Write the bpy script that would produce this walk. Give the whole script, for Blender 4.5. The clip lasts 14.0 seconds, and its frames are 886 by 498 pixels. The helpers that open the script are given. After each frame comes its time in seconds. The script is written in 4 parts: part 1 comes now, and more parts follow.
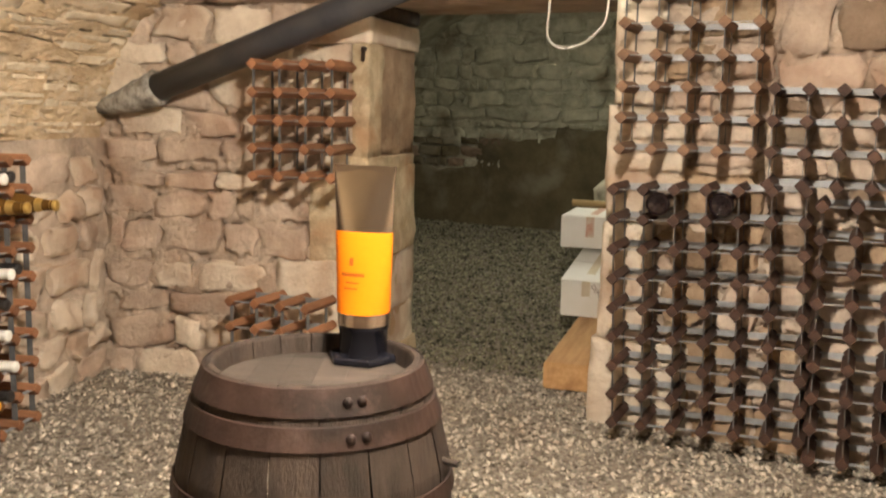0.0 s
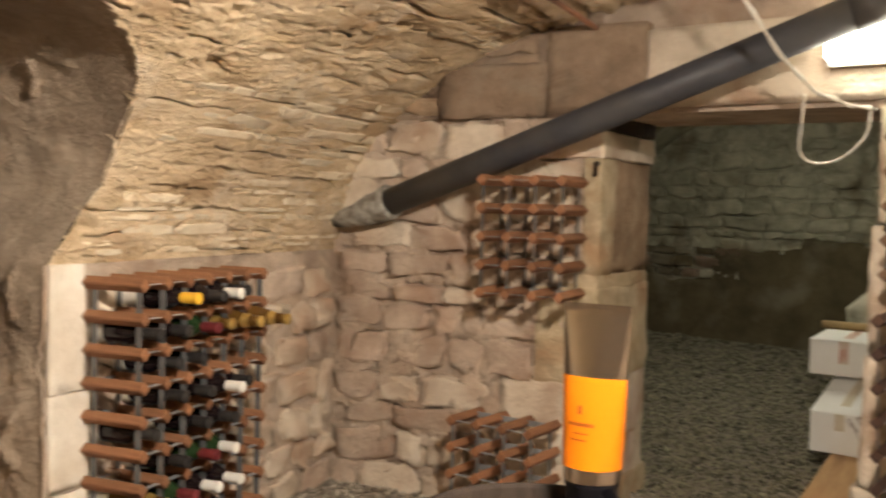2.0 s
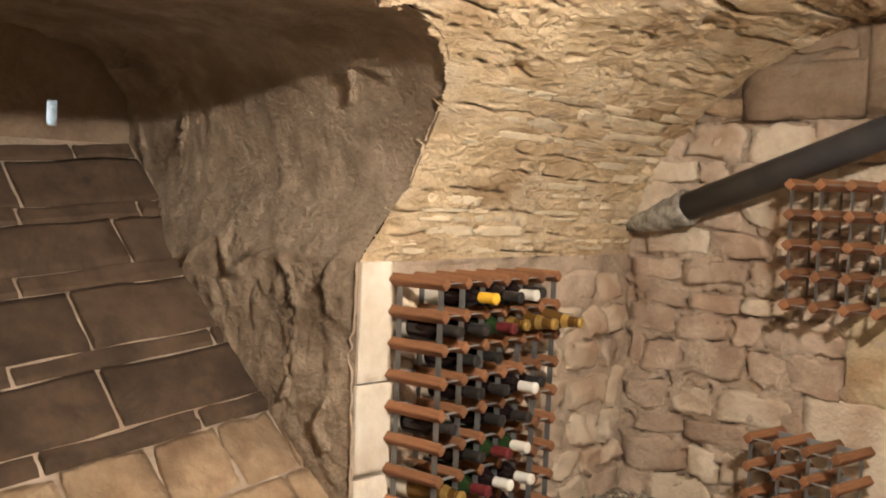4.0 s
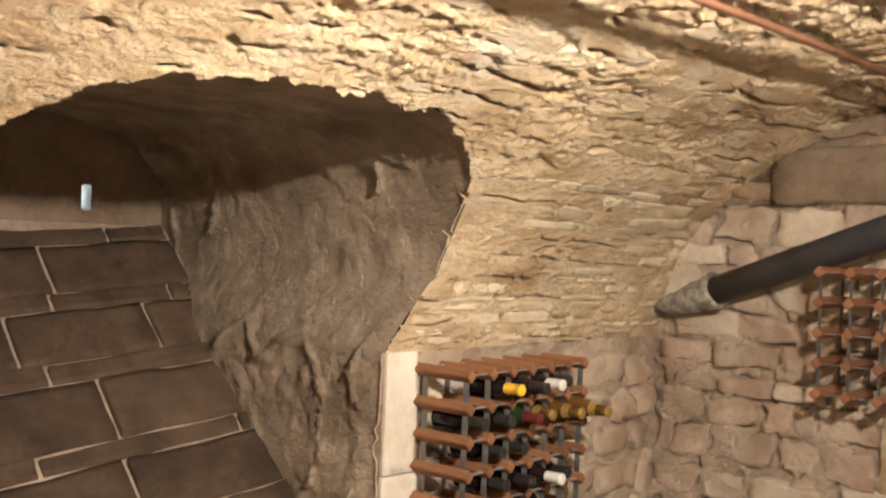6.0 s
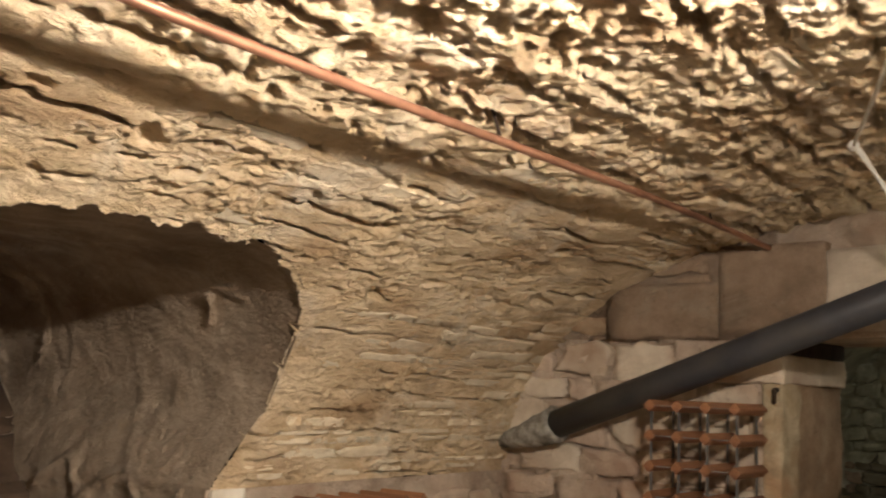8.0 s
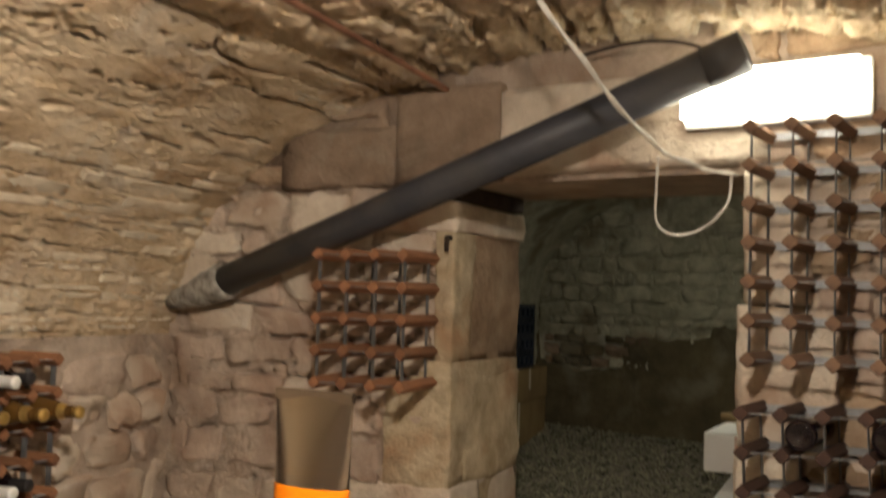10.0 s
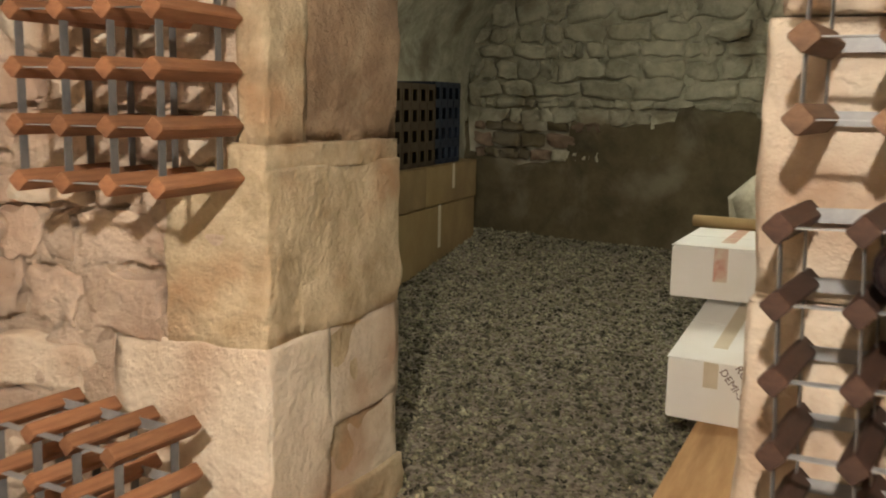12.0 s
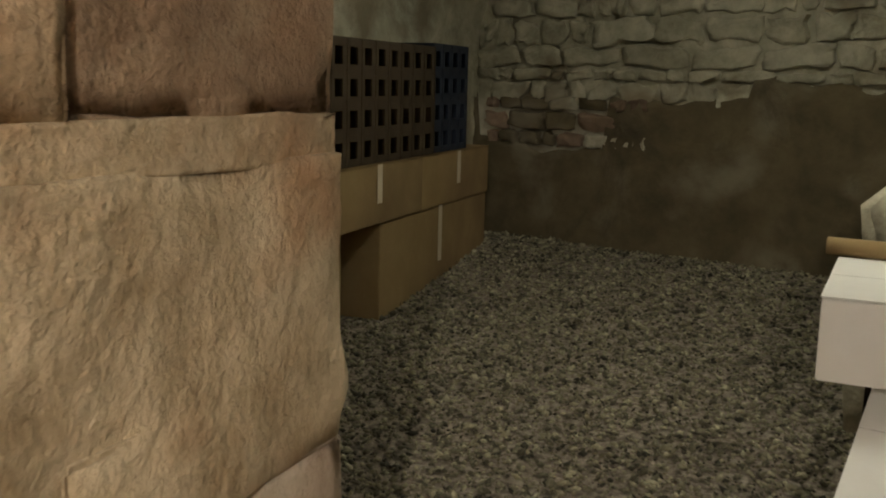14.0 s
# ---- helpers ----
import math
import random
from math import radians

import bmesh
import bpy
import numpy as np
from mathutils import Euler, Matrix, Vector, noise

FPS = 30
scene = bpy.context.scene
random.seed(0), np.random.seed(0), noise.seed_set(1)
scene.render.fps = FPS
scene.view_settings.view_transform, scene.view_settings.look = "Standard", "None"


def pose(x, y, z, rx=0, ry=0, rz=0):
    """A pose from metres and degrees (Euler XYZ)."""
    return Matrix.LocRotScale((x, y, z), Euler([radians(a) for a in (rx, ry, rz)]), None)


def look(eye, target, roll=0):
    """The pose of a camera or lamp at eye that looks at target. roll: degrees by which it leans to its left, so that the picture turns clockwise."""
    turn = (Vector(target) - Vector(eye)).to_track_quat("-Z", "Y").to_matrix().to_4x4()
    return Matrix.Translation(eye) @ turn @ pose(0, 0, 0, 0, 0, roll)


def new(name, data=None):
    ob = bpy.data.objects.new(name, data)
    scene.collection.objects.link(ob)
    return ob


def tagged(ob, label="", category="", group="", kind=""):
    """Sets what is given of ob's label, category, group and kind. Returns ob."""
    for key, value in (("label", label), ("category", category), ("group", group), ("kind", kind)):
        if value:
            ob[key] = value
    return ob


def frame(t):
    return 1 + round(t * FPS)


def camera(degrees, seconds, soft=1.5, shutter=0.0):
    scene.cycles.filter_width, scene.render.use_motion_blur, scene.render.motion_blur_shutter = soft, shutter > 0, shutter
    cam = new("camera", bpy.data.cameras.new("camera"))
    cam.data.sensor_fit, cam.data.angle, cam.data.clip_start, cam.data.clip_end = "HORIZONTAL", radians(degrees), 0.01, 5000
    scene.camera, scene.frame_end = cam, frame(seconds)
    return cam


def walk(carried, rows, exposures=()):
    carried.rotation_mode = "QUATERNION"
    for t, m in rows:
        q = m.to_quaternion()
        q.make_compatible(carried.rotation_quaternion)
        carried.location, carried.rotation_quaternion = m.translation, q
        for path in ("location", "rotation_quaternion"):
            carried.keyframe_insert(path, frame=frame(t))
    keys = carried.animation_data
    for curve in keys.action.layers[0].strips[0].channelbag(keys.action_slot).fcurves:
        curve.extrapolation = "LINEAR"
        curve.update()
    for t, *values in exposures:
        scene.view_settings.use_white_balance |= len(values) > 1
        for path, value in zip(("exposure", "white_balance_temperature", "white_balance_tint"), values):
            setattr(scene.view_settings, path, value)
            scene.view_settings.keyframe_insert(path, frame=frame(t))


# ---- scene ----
cam = camera(49.31, 14.0, soft=1.9, shutter=0.4)
PATH = [
    (0, (1.52, -3.263, 1.065), (0.833, -1.406, 0.779), 1.2),
    (0.5, (1.515, -3.246, 1.084), (0.824, -1.378, 0.903), 1.2),
    (1, (1.495, -3.225, 1.102), (0.791, -1.358, 0.977), 1.2),
    (1.5, (1.47, -3.172, 1.12), (0.644, -1.353, 1.019), 1.2),
    (2, (1.447, -3.132, 1.122), (0.334, -1.473, 1.029), 1.5),
    (2.5, (1.413, -3.127, 1.115), (0.105, -1.617, 1.026), 1.5),
    (3, (1.409, -3.139, 1.119), (-0.017, -1.741, 1.022), 1.6),
    (3.5, (1.407, -3.148, 1.109), (-0.095, -1.832, 1.0), 1.6),
    (3.6, (1.405, -3.157, 1.109), (-0.104, -1.848, 1.012), 0.5),
    (3.7, (1.402, -3.147, 1.11), (-0.124, -1.86, 0.993), 1.7),
    (5.8, (1.411, -3.144, 1.224), (-0.177, -1.929, 1.192), 2.3),
    (6, (1.416, -3.139, 1.232), (-0.171, -1.921, 1.234), 2.3),
    (6.5, (1.438, -3.119, 1.259), (-0.142, -1.896, 1.342), 2.4),
    (7, (1.466, -3.083, 1.276), (-0.095, -1.843, 1.445), 2.4),
    (7.2, (1.475, -3.067, 1.279), (-0.071, -1.814, 1.477), 2.4),
    (9.3, (1.605, -2.836, 1.096), (0.467, -1.233, 1.463), 2.7),
    (9.5, (1.608, -2.769, 1.085), (0.512, -1.131, 1.425), 2.5),
    (10, (1.553, -2.636, 1.085), (0.523, -0.924, 1.187), 1.7),
    (10.5, (1.445, -2.359, 1.034), (0.441, -0.633, 0.929), 1.2),
    (11, (1.338, -2.055, 0.982), (0.388, -0.31, 0.754), 0.9),
    (11.5, (1.252, -1.711, 0.971), (0.327, 0.039, 0.687), 1.0),
    (12, (1.149, -1.437, 0.972), (0.222, 0.309, 0.666), 1.1),
    (12.5, (0.968, -1.126, 0.957), (0.026, 0.609, 0.635), 1.1),
    (13, (0.839, -0.899, 0.95), (-0.107, 0.831, 0.615), 1.2),
    (13.5, (0.73, -0.598, 0.93), (-0.215, 1.131, 0.588), 1.3),
    (14, (0.618, -0.387, 0.918), (-0.32, 1.346, 0.576), 1.3),
]
walk(cam, [(t, look(eye, target, roll)) for t, eye, target, roll in PATH], [(0.0, 0.12), (0.5, -0.1), (1.0, -0.12), (1.5, -0.2), (2.0, -0.25), (3.0, -0.08), (3.5, -0.15), (6.0, -0.2), (7.2, -0.68), (9.3, -1.15), (9.7, -1.1), (10.2, -0.65), (11.0, 0.05), (11.5, 0.25), (12.5, 0.25), (13.2, 0.12), (14.0, -0.22)])

# ---- light: no daylight but one slit; bulkhead lamps ----
world = bpy.data.worlds.new("cellar_dark")
world.use_nodes = True
world.node_tree.nodes["Background"].inputs[0].default_value = (0.02, 0.02, 0.022, 1)
world.node_tree.nodes["Background"].inputs[1].default_value = 0.05
scene.world = world
LAMP_WALL, LAMP_VAULT, LAMP_FAR = 20.0, 3600.0, 66.0

# ---- numbers of the plan: the room is turned 8 degrees against the right-hand wall ----
TURN = radians(8)
C8, S8 = math.cos(TURN), math.sin(TURN)
UC, UW, Z0, RISE = 0.5, 1.59, 0.93, 0.93      # vault: axis, half width, springing, rise
U_LEFT, U_RIGHT, V_BACK = UC - UW, UC + UW, -5.2
REVEAL = 0.53                                   # thickness of the end wall
DOOR_R, DOOR_TOP = 0.90, 1.46


def room(u, v, z):
    """From the room's own axes to the world."""
    return Vector((u * C8 - v * S8, u * S8 + v * C8, z))


def room_pose(u, v, z, rz=0.0, rx=0.0, ry=0.0):
    p = room(u, v, z)
    return pose(p.x, p.y, p.z, rx, ry, rz + 8)


def nz(x, y, z, s=1.0):
    return noise.noise(Vector((x * s, y * s, z * s)))


# ---- materials ----
def nodes_of(name):
    m = bpy.data.materials.new(name)
    m.use_nodes = True
    return m, m.node_tree, m.node_tree.nodes["Principled BSDF"]


def surf(name, c1, c2, c3=None, scale=8.0, rough=0.85, bump=0.5, metal=0.0, spread=0.25, stretch=(1, 1, 1), island=False, fine=6.0, patch=0.35, dist=0.01, coat=0.0, spec=0.25, c4=None, lump=0.0, stain=0.52):
    """Mottled surface: two colours by fine noise, a third in patches, value varied from piece to piece, fine relief."""
    m, tree, out = nodes_of(name)
    new_node, link = tree.nodes.new, tree.links.new
    tc = new_node("ShaderNodeTexCoord")
    mp = new_node("ShaderNodeMapping")
    mp.inputs["Scale"].default_value = stretch
    link(tc.outputs["Object"], mp.inputs["Vector"])
    n1 = new_node("ShaderNodeTexNoise")
    n1.inputs["Scale"].default_value, n1.inputs["Detail"].default_value, n1.inputs["Roughness"].default_value = scale, 7, 0.65
    link(mp.outputs[0], n1.inputs["Vector"])
    r1 = new_node("ShaderNodeValToRGB")
    r1.color_ramp.elements[0].position, r1.color_ramp.elements[1].position = 0.33, 0.68
    r1.color_ramp.elements[0].color, r1.color_ramp.elements[1].color = (*c1, 1), (*c2, 1)
    link(n1.outputs["Fac"], r1.inputs[0])
    colour = r1.outputs[0]
    if c3:
        n2 = new_node("ShaderNodeTexNoise")
        n2.inputs["Scale"].default_value, n2.inputs["Detail"].default_value = scale * patch, 5
        link(mp.outputs[0], n2.inputs["Vector"])
        r2 = new_node("ShaderNodeValToRGB")
        r2.color_ramp.elements[0].position, r2.color_ramp.elements[1].position = 0.5, 0.66
        link(n2.outputs["Fac"], r2.inputs[0])
        mix = new_node("ShaderNodeMix")
        mix.data_type = "RGBA"
        link(r2.outputs[0], mix.inputs[0])
        link(colour, mix.inputs[6])
        mix.inputs[7].default_value = (*c3, 1)
        colour = mix.outputs[2]
    if c4:
        n4 = new_node("ShaderNodeTexNoise")
        n4.inputs["Scale"].default_value, n4.inputs["Detail"].default_value, n4.inputs["Roughness"].default_value = scale * 0.42, 9, 0.75
        n4.inputs["Distortion"].default_value = 0.6
        link(tc.outputs["Object"], n4.inputs["Vector"])
        r4 = new_node("ShaderNodeValToRGB")
        r4.color_ramp.elements[0].position, r4.color_ramp.elements[1].position = stain, stain + 0.22
        link(n4.outputs["Fac"], r4.inputs[0])
        mix4 = new_node("ShaderNodeMix")
        mix4.data_type = "RGBA"
        link(r4.outputs[0], mix4.inputs[0])
        link(colour, mix4.inputs[6])
        mix4.inputs[7].default_value = (*c4, 1)
        colour = mix4.outputs[2]
    if spread:
        if island:
            rnd = new_node("ShaderNodeNewGeometry").outputs["Random Per Island"]
        else:
            rnd = new_node("ShaderNodeObjectInfo").outputs["Random"]
        mr = new_node("ShaderNodeMapRange")
        mr.inputs["To Min"].default_value, mr.inputs["To Max"].default_value = 1 - spread, 1 + spread
        link(rnd, mr.inputs["Value"])
        hsv = new_node("ShaderNodeHueSaturation")
        link(mr.outputs[0], hsv.inputs["Value"])
        link(colour, hsv.inputs["Color"])
        colour = hsv.outputs[0]
    link(colour, out.inputs["Base Color"])
    out.inputs["Metallic"].default_value = metal
    out.inputs["Specular IOR Level"].default_value = spec
    out.inputs["Coat Weight"].default_value = coat
    rr = new_node("ShaderNodeMapRange")
    rr.inputs["To Min"].default_value, rr.inputs["To Max"].default_value = max(rough - 0.12, 0.02), min(rough + 0.12, 1)
    link(n1.outputs["Fac"], rr.inputs["Value"])
    link(rr.outputs[0], out.inputs["Roughness"])
    if bump:
        n3 = new_node("ShaderNodeTexNoise")
        n3.inputs["Scale"].default_value, n3.inputs["Detail"].default_value, n3.inputs["Roughness"].default_value = scale * fine, 6, 0.6
        link(mp.outputs[0], n3.inputs["Vector"])
        bp = new_node("ShaderNodeBump")
        bp.inputs["Strength"].default_value, bp.inputs["Distance"].default_value = bump, dist
        height = n3.outputs["Fac"]
        if lump:
            n5 = new_node("ShaderNodeTexNoise")
            n5.inputs["Scale"].default_value, n5.inputs["Detail"].default_value, n5.inputs["Roughness"].default_value = scale * 1.9, 8, 0.68
            n5.inputs["Distortion"].default_value = 0.25
            link(mp.outputs[0], n5.inputs["Vector"])
            mad = new_node("ShaderNodeMath")
            mad.operation = "MULTIPLY_ADD"
            mad.inputs[1].default_value = lump
            link(n5.outputs["Fac"], mad.inputs[0])
            link(height, mad.inputs[2])
            height = mad.outputs[0]
        link(height, bp.inputs["Height"])
        link(bp.outputs[0], out.inputs["Normal"])
    return m


def glow(name, colour, strength):
    m, tree, out = nodes_of(name)
    out.inputs["Base Color"].default_value = (0.9, 0.9, 0.88, 1)
    out.inputs["Emission Color"].default_value = (*colour, 1)
    out.inputs["Emission Strength"].default_value = strength
    return m


def glass(name, colour, rough=0.05):
    m, tree, out = nodes_of(name)
    out.inputs["Base Color"].default_value = (*colour, 1)
    out.inputs["Roughness"].default_value, out.inputs["IOR"].default_value = rough, 1.5
    out.inputs["Specular IOR Level"].default_value, out.inputs["Coat Weight"].default_value = 0.4, 0.0
    return m


STONE = surf("limestone", (0.42, 0.32, 0.245), (0.64, 0.525, 0.415), (0.38, 0.26, 0.19), scale=9, bump=0.85, spread=0.12, dist=0.013, c4=(0.33, 0.265, 0.215), lump=1.0, stain=0.56)
STONE_PALE = surf("pale_limestone", (0.58, 0.48, 0.365), (0.78, 0.685, 0.555), (0.46, 0.33, 0.235), scale=9, bump=0.85, spread=0.08, patch=0.5, dist=0.012, c4=(0.44, 0.32, 0.215), lump=0.9, stain=0.55)
# stone's own brown stain; behind the right-hand racks it paints their shadow
STONE_BROWN = surf("stained_and_shade_brown_stone", (0.22, 0.152, 0.102), (0.36, 0.262, 0.184), (0.165, 0.114, 0.077), scale=9, bump=0.75, spread=0.12, dist=0.016, c4=(0.33, 0.27, 0.20), lump=1.7)
PIER = surf("stained_yellow_limestone", (0.36, 0.275, 0.165), (0.64, 0.535, 0.37), (0.42, 0.265, 0.15), scale=8, bump=1.0, spread=0.06, patch=0.45, dist=0.012, c4=(0.25, 0.20, 0.13), lump=0.9, stain=0.52)
PLASTER = surf("pale_plastered_stone", (0.62, 0.55, 0.45), (0.80, 0.74, 0.64), (0.52, 0.42, 0.31), scale=6, bump=0.5, spread=0.06)
STONE_RED = surf("reddish_stone", (0.32, 0.21, 0.13), (0.52, 0.38, 0.25), (0.22, 0.145, 0.09), scale=10, bump=1.0, spread=0.12, dist=0.014, c4=(0.46, 0.365, 0.25), lump=1.1)
MORTAR = surf("earthy_lime_mortar", (0.45, 0.35, 0.265), (0.67, 0.555, 0.44), (0.40, 0.285, 0.205), scale=9, bump=0.8, spread=0, dist=0.018, c4=(0.26, 0.21, 0.17), lump=1.8)
# stained mortar over the doorway; at the niche back its brown paints shade
MORTAR_BROWN = surf("stained_and_shade_brown_mortar", (0.22, 0.155, 0.107), (0.35, 0.262, 0.192), (0.17, 0.116, 0.08), scale=9, bump=0.8, spread=0, dist=0.018, c4=(0.30, 0.25, 0.19), lump=1.8)
VAULT = surf("ochre_vault_mortar", (0.58, 0.425, 0.25), (0.84, 0.685, 0.475), (0.47, 0.33, 0.195), scale=9, bump=0.95, spread=0, dist=0.022, stretch=(1.3, 0.75, 1.4), fine=6, c4=(0.74, 0.66, 0.54), lump=1.1)
VAULT_STONE = surf("ochre_vault_stone", (0.62, 0.51, 0.35), (0.84, 0.745, 0.58), (0.50, 0.375, 0.24), scale=9, bump=0.7, spread=0.15, stretch=(1.4, 0.85, 1.4), lump=1.4)
RENDER = surf("coarse_grey_render", (0.31, 0.24, 0.175), (0.49, 0.39, 0.29), (0.24, 0.178, 0.125), scale=9, bump=0.9, spread=0, fine=7, dist=0.016, c4=(0.19, 0.146, 0.104), lump=1.1)
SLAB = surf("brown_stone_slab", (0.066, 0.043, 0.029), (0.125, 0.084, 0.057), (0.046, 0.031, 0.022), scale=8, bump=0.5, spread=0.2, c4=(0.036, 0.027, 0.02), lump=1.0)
DAMP = surf("damp_brown_render", (0.078, 0.062, 0.034), (0.145, 0.116, 0.066), (0.19, 0.162, 0.11), scale=5, rough=0.95, bump=0.5, spread=0, patch=0.6, c4=(0.05, 0.04, 0.024), lump=0.8)
GREYSTONE = surf("grey_green_stone", (0.36, 0.34, 0.25), (0.62, 0.585, 0.455), (0.24, 0.205, 0.14), scale=9, bump=0.7, spread=0.12, c4=(0.20, 0.175, 0.12), lump=1.4)
GRAVEL = surf("gravel_bed", (0.16, 0.13, 0.10), (0.42, 0.37, 0.30), (0.10, 0.08, 0.06), scale=60, bump=1.0, spread=0, fine=2, patch=0.6, dist=0.01)
PEBBLE = surf("gravel_stones", (0.36, 0.31, 0.25), (0.58, 0.52, 0.43), (0.30, 0.25, 0.2), scale=40, bump=0.2, spread=0.42, island=True)
# damp olive gravel, with the far room's dimmer light also put into its colour
PEBBLE_DAMP_DIM = surf("damp_dimmed_gravel_stones", (0.15, 0.138, 0.09), (0.31, 0.29, 0.20), (0.10, 0.088, 0.055), scale=40, bump=0.2, spread=0.8, island=True)
STRIP_DARK = surf("dull_dark_steel_strip", (0.13, 0.13, 0.13), (0.22, 0.22, 0.22), (0.10, 0.09, 0.08), scale=20, rough=0.55, bump=0.1, metal=0.35, spread=0.1)
RACKWOOD = surf("red_brown_rack_wood", (0.21, 0.092, 0.047), (0.33, 0.16, 0.08), (0.16, 0.068, 0.036), scale=14, rough=0.6, bump=0.25, spread=0.2, stretch=(4, 0.6, 4))
RACKDUSTY = surf("dusty_pale_brown_rack_wood", (0.15, 0.085, 0.05), (0.25, 0.15, 0.095), (0.10, 0.06, 0.04), scale=14, rough=0.7, bump=0.25, spread=0.2, stretch=(4, 0.6, 4))
RACKDARK = surf("dusty_brown_rack_wood", (0.042, 0.022, 0.016), (0.085, 0.046, 0.032), (0.028, 0.016, 0.013), scale=14, rough=0.65, bump=0.25, spread=0.2, stretch=(4, 0.6, 4))
STEEL = surf("galvanised_strip", (0.26, 0.265, 0.27), (0.38, 0.39, 0.40), (0.20, 0.19, 0.18), scale=20, rough=0.5, bump=0.1, metal=0.3, spread=0.1)
OAK = surf("weathered_oak", (0.022, 0.015, 0.011), (0.05, 0.035, 0.026), (0.014, 0.010, 0.008), scale=10, rough=0.7, bump=0.45, spread=0.18, stretch=(5, 5, 0.7))
OAKHEAD = surf("grey_barrel_head", (0.03, 0.023, 0.018), (0.07, 0.056, 0.045), (0.017, 0.013, 0.010), scale=10, rough=0.7, bump=0.35, spread=0.3, c4=(0.085, 0.07, 0.058), stretch=(0.7, 5, 5))
RUST = surf("rusty_hoop_iron", (0.024, 0.013, 0.010), (0.055, 0.031, 0.023), (0.016, 0.010, 0.008), scale=16, rough=0.6, bump=0.3, metal=0.3, spread=0.1, c4=(0.075, 0.05, 0.04), dist=0.004)
PVC = surf("dark_grey_pvc", (0.038, 0.038, 0.043), (0.06, 0.06, 0.066), (0.075, 0.07, 0.065), scale=7, rough=0.45, bump=0.08, spread=0)
COPPER = surf("copper_pipe", (0.40, 0.19, 0.12), (0.55, 0.29, 0.19), (0.22, 0.11, 0.07), scale=12, rough=0.4, bump=0.1, metal=0.7, spread=0)
CEMENT = surf("crusty_cement", (0.16, 0.14, 0.11), (0.58, 0.56, 0.50), (0.10, 0.085, 0.065), scale=26, bump=0.9, spread=0)
IRON = surf("black_iron", (0.03, 0.022, 0.018), (0.07, 0.045, 0.03), None, scale=20, rough=0.6, bump=0.3, metal=0.5, spread=0)
CORD = surf("white_cord", (0.62, 0.58, 0.50), (0.75, 0.72, 0.66), None, scale=60, rough=0.8, bump=0.3, spread=0)
CARD_WHITE = surf("white_cardboard", (0.84, 0.83, 0.79), (0.90, 0.89, 0.86), (0.80, 0.77, 0.70), scale=5, rough=0.55, bump=0.08, spread=0.03)
CARD_BROWN = surf("brown_cardboard", (0.27, 0.185, 0.085), (0.35, 0.25, 0.125), (0.21, 0.14, 0.07), scale=5, rough=0.8, bump=0.1, spread=0.12)
TAPE = surf("packing_tape", (0.60, 0.52, 0.38), (0.68, 0.60, 0.46), None, scale=12, rough=0.35, bump=0.1, spread=0)
TAPE_RED = surf("red_tape_print", (0.55, 0.27, 0.20), (0.66, 0.46, 0.36), (0.68, 0.60, 0.48), scale=40, rough=0.4, bump=0.1, spread=0)
PINE = surf("pine_timber", (0.46, 0.26, 0.11), (0.60, 0.37, 0.18), (0.38, 0.21, 0.09), scale=9, rough=0.7, bump=0.2, spread=0.1, stretch=(5, 0.5, 5))
CRATE = surf("dark_blue_crate_plastic", (0.018, 0.024, 0.04), (0.03, 0.04, 0.06), None, scale=10, rough=0.45, bump=0.05, spread=0.05)
CRATE_BROWN = surf("dark_brown_crate_plastic", (0.05, 0.036, 0.022), (0.085, 0.063, 0.04), None, scale=10, rough=0.55, bump=0.05, spread=0.05)
PRINT = surf("brown_print_ink", (0.14, 0.08, 0.06), (0.22, 0.13, 0.10), None, scale=40, rough=0.8, bump=0, spread=0)
ORANGE = surf("orange_label", (0.66, 0.165, 0.003), (0.70, 0.185, 0.005), None, scale=4, rough=0.4, bump=0.02, spread=0)
BROWNINK = surf("label_ink", (0.24, 0.05, 0.008), (0.32, 0.08, 0.012), None, scale=30, rough=0.5, bump=0, spread=0)
FOIL = surf("satin_tube_metal", (0.46, 0.41, 0.345), (0.54, 0.485, 0.41), None, scale=3, rough=0.22, bump=0.02, metal=1.0, spread=0)
BLACKPLASTIC = surf("black_plastic", (0.006, 0.006, 0.009), (0.009, 0.009, 0.012), None, scale=8, rough=0.16, bump=0.02, spread=0)
BOTTLE_BLACK = glass("dark_bottle_glass", (0.010, 0.006, 0.007), 0.04)
BOTTLE_GREEN = glass("green_bottle_glass", (0.015, 0.035, 0.012), 0.08)
BOTTLE_AMBER = glass("amber_bottle_glass", (0.12, 0.06, 0.015), 0.1)
CAP_GOLD = surf("gold_capsule", (0.55, 0.36, 0.10), (0.68, 0.47, 0.16), None, scale=20, rough=0.35, bump=0.1, metal=0.7, spread=0.1)
CAP_WHITE = surf("white_capsule", (0.70, 0.68, 0.62), (0.80, 0.78, 0.74), None, scale=20, rough=0.4, bump=0.05, spread=0.05)
CAP_RED = surf("wine_red_capsule", (0.10, 0.015, 0.02), (0.16, 0.03, 0.03), None, scale=20, rough=0.35, bump=0.05, spread=0.1)
CAP_BLACK = surf("black_capsule", (0.02, 0.018, 0.018), (0.04, 0.036, 0.034), None, scale=20, rough=0.35, bump=0.05, spread=0.1)
CAP_YELLOW = surf("yellow_capsule", (0.75, 0.42, 0.03), (0.85, 0.52, 0.06), None, scale=20, rough=0.4, bump=0.05, spread=0.05)
PAPER = surf("cream_paper_label", (0.66, 0.62, 0.52), (0.76, 0.72, 0.63), None, scale=12, rough=0.8, bump=0.05, spread=0.08)
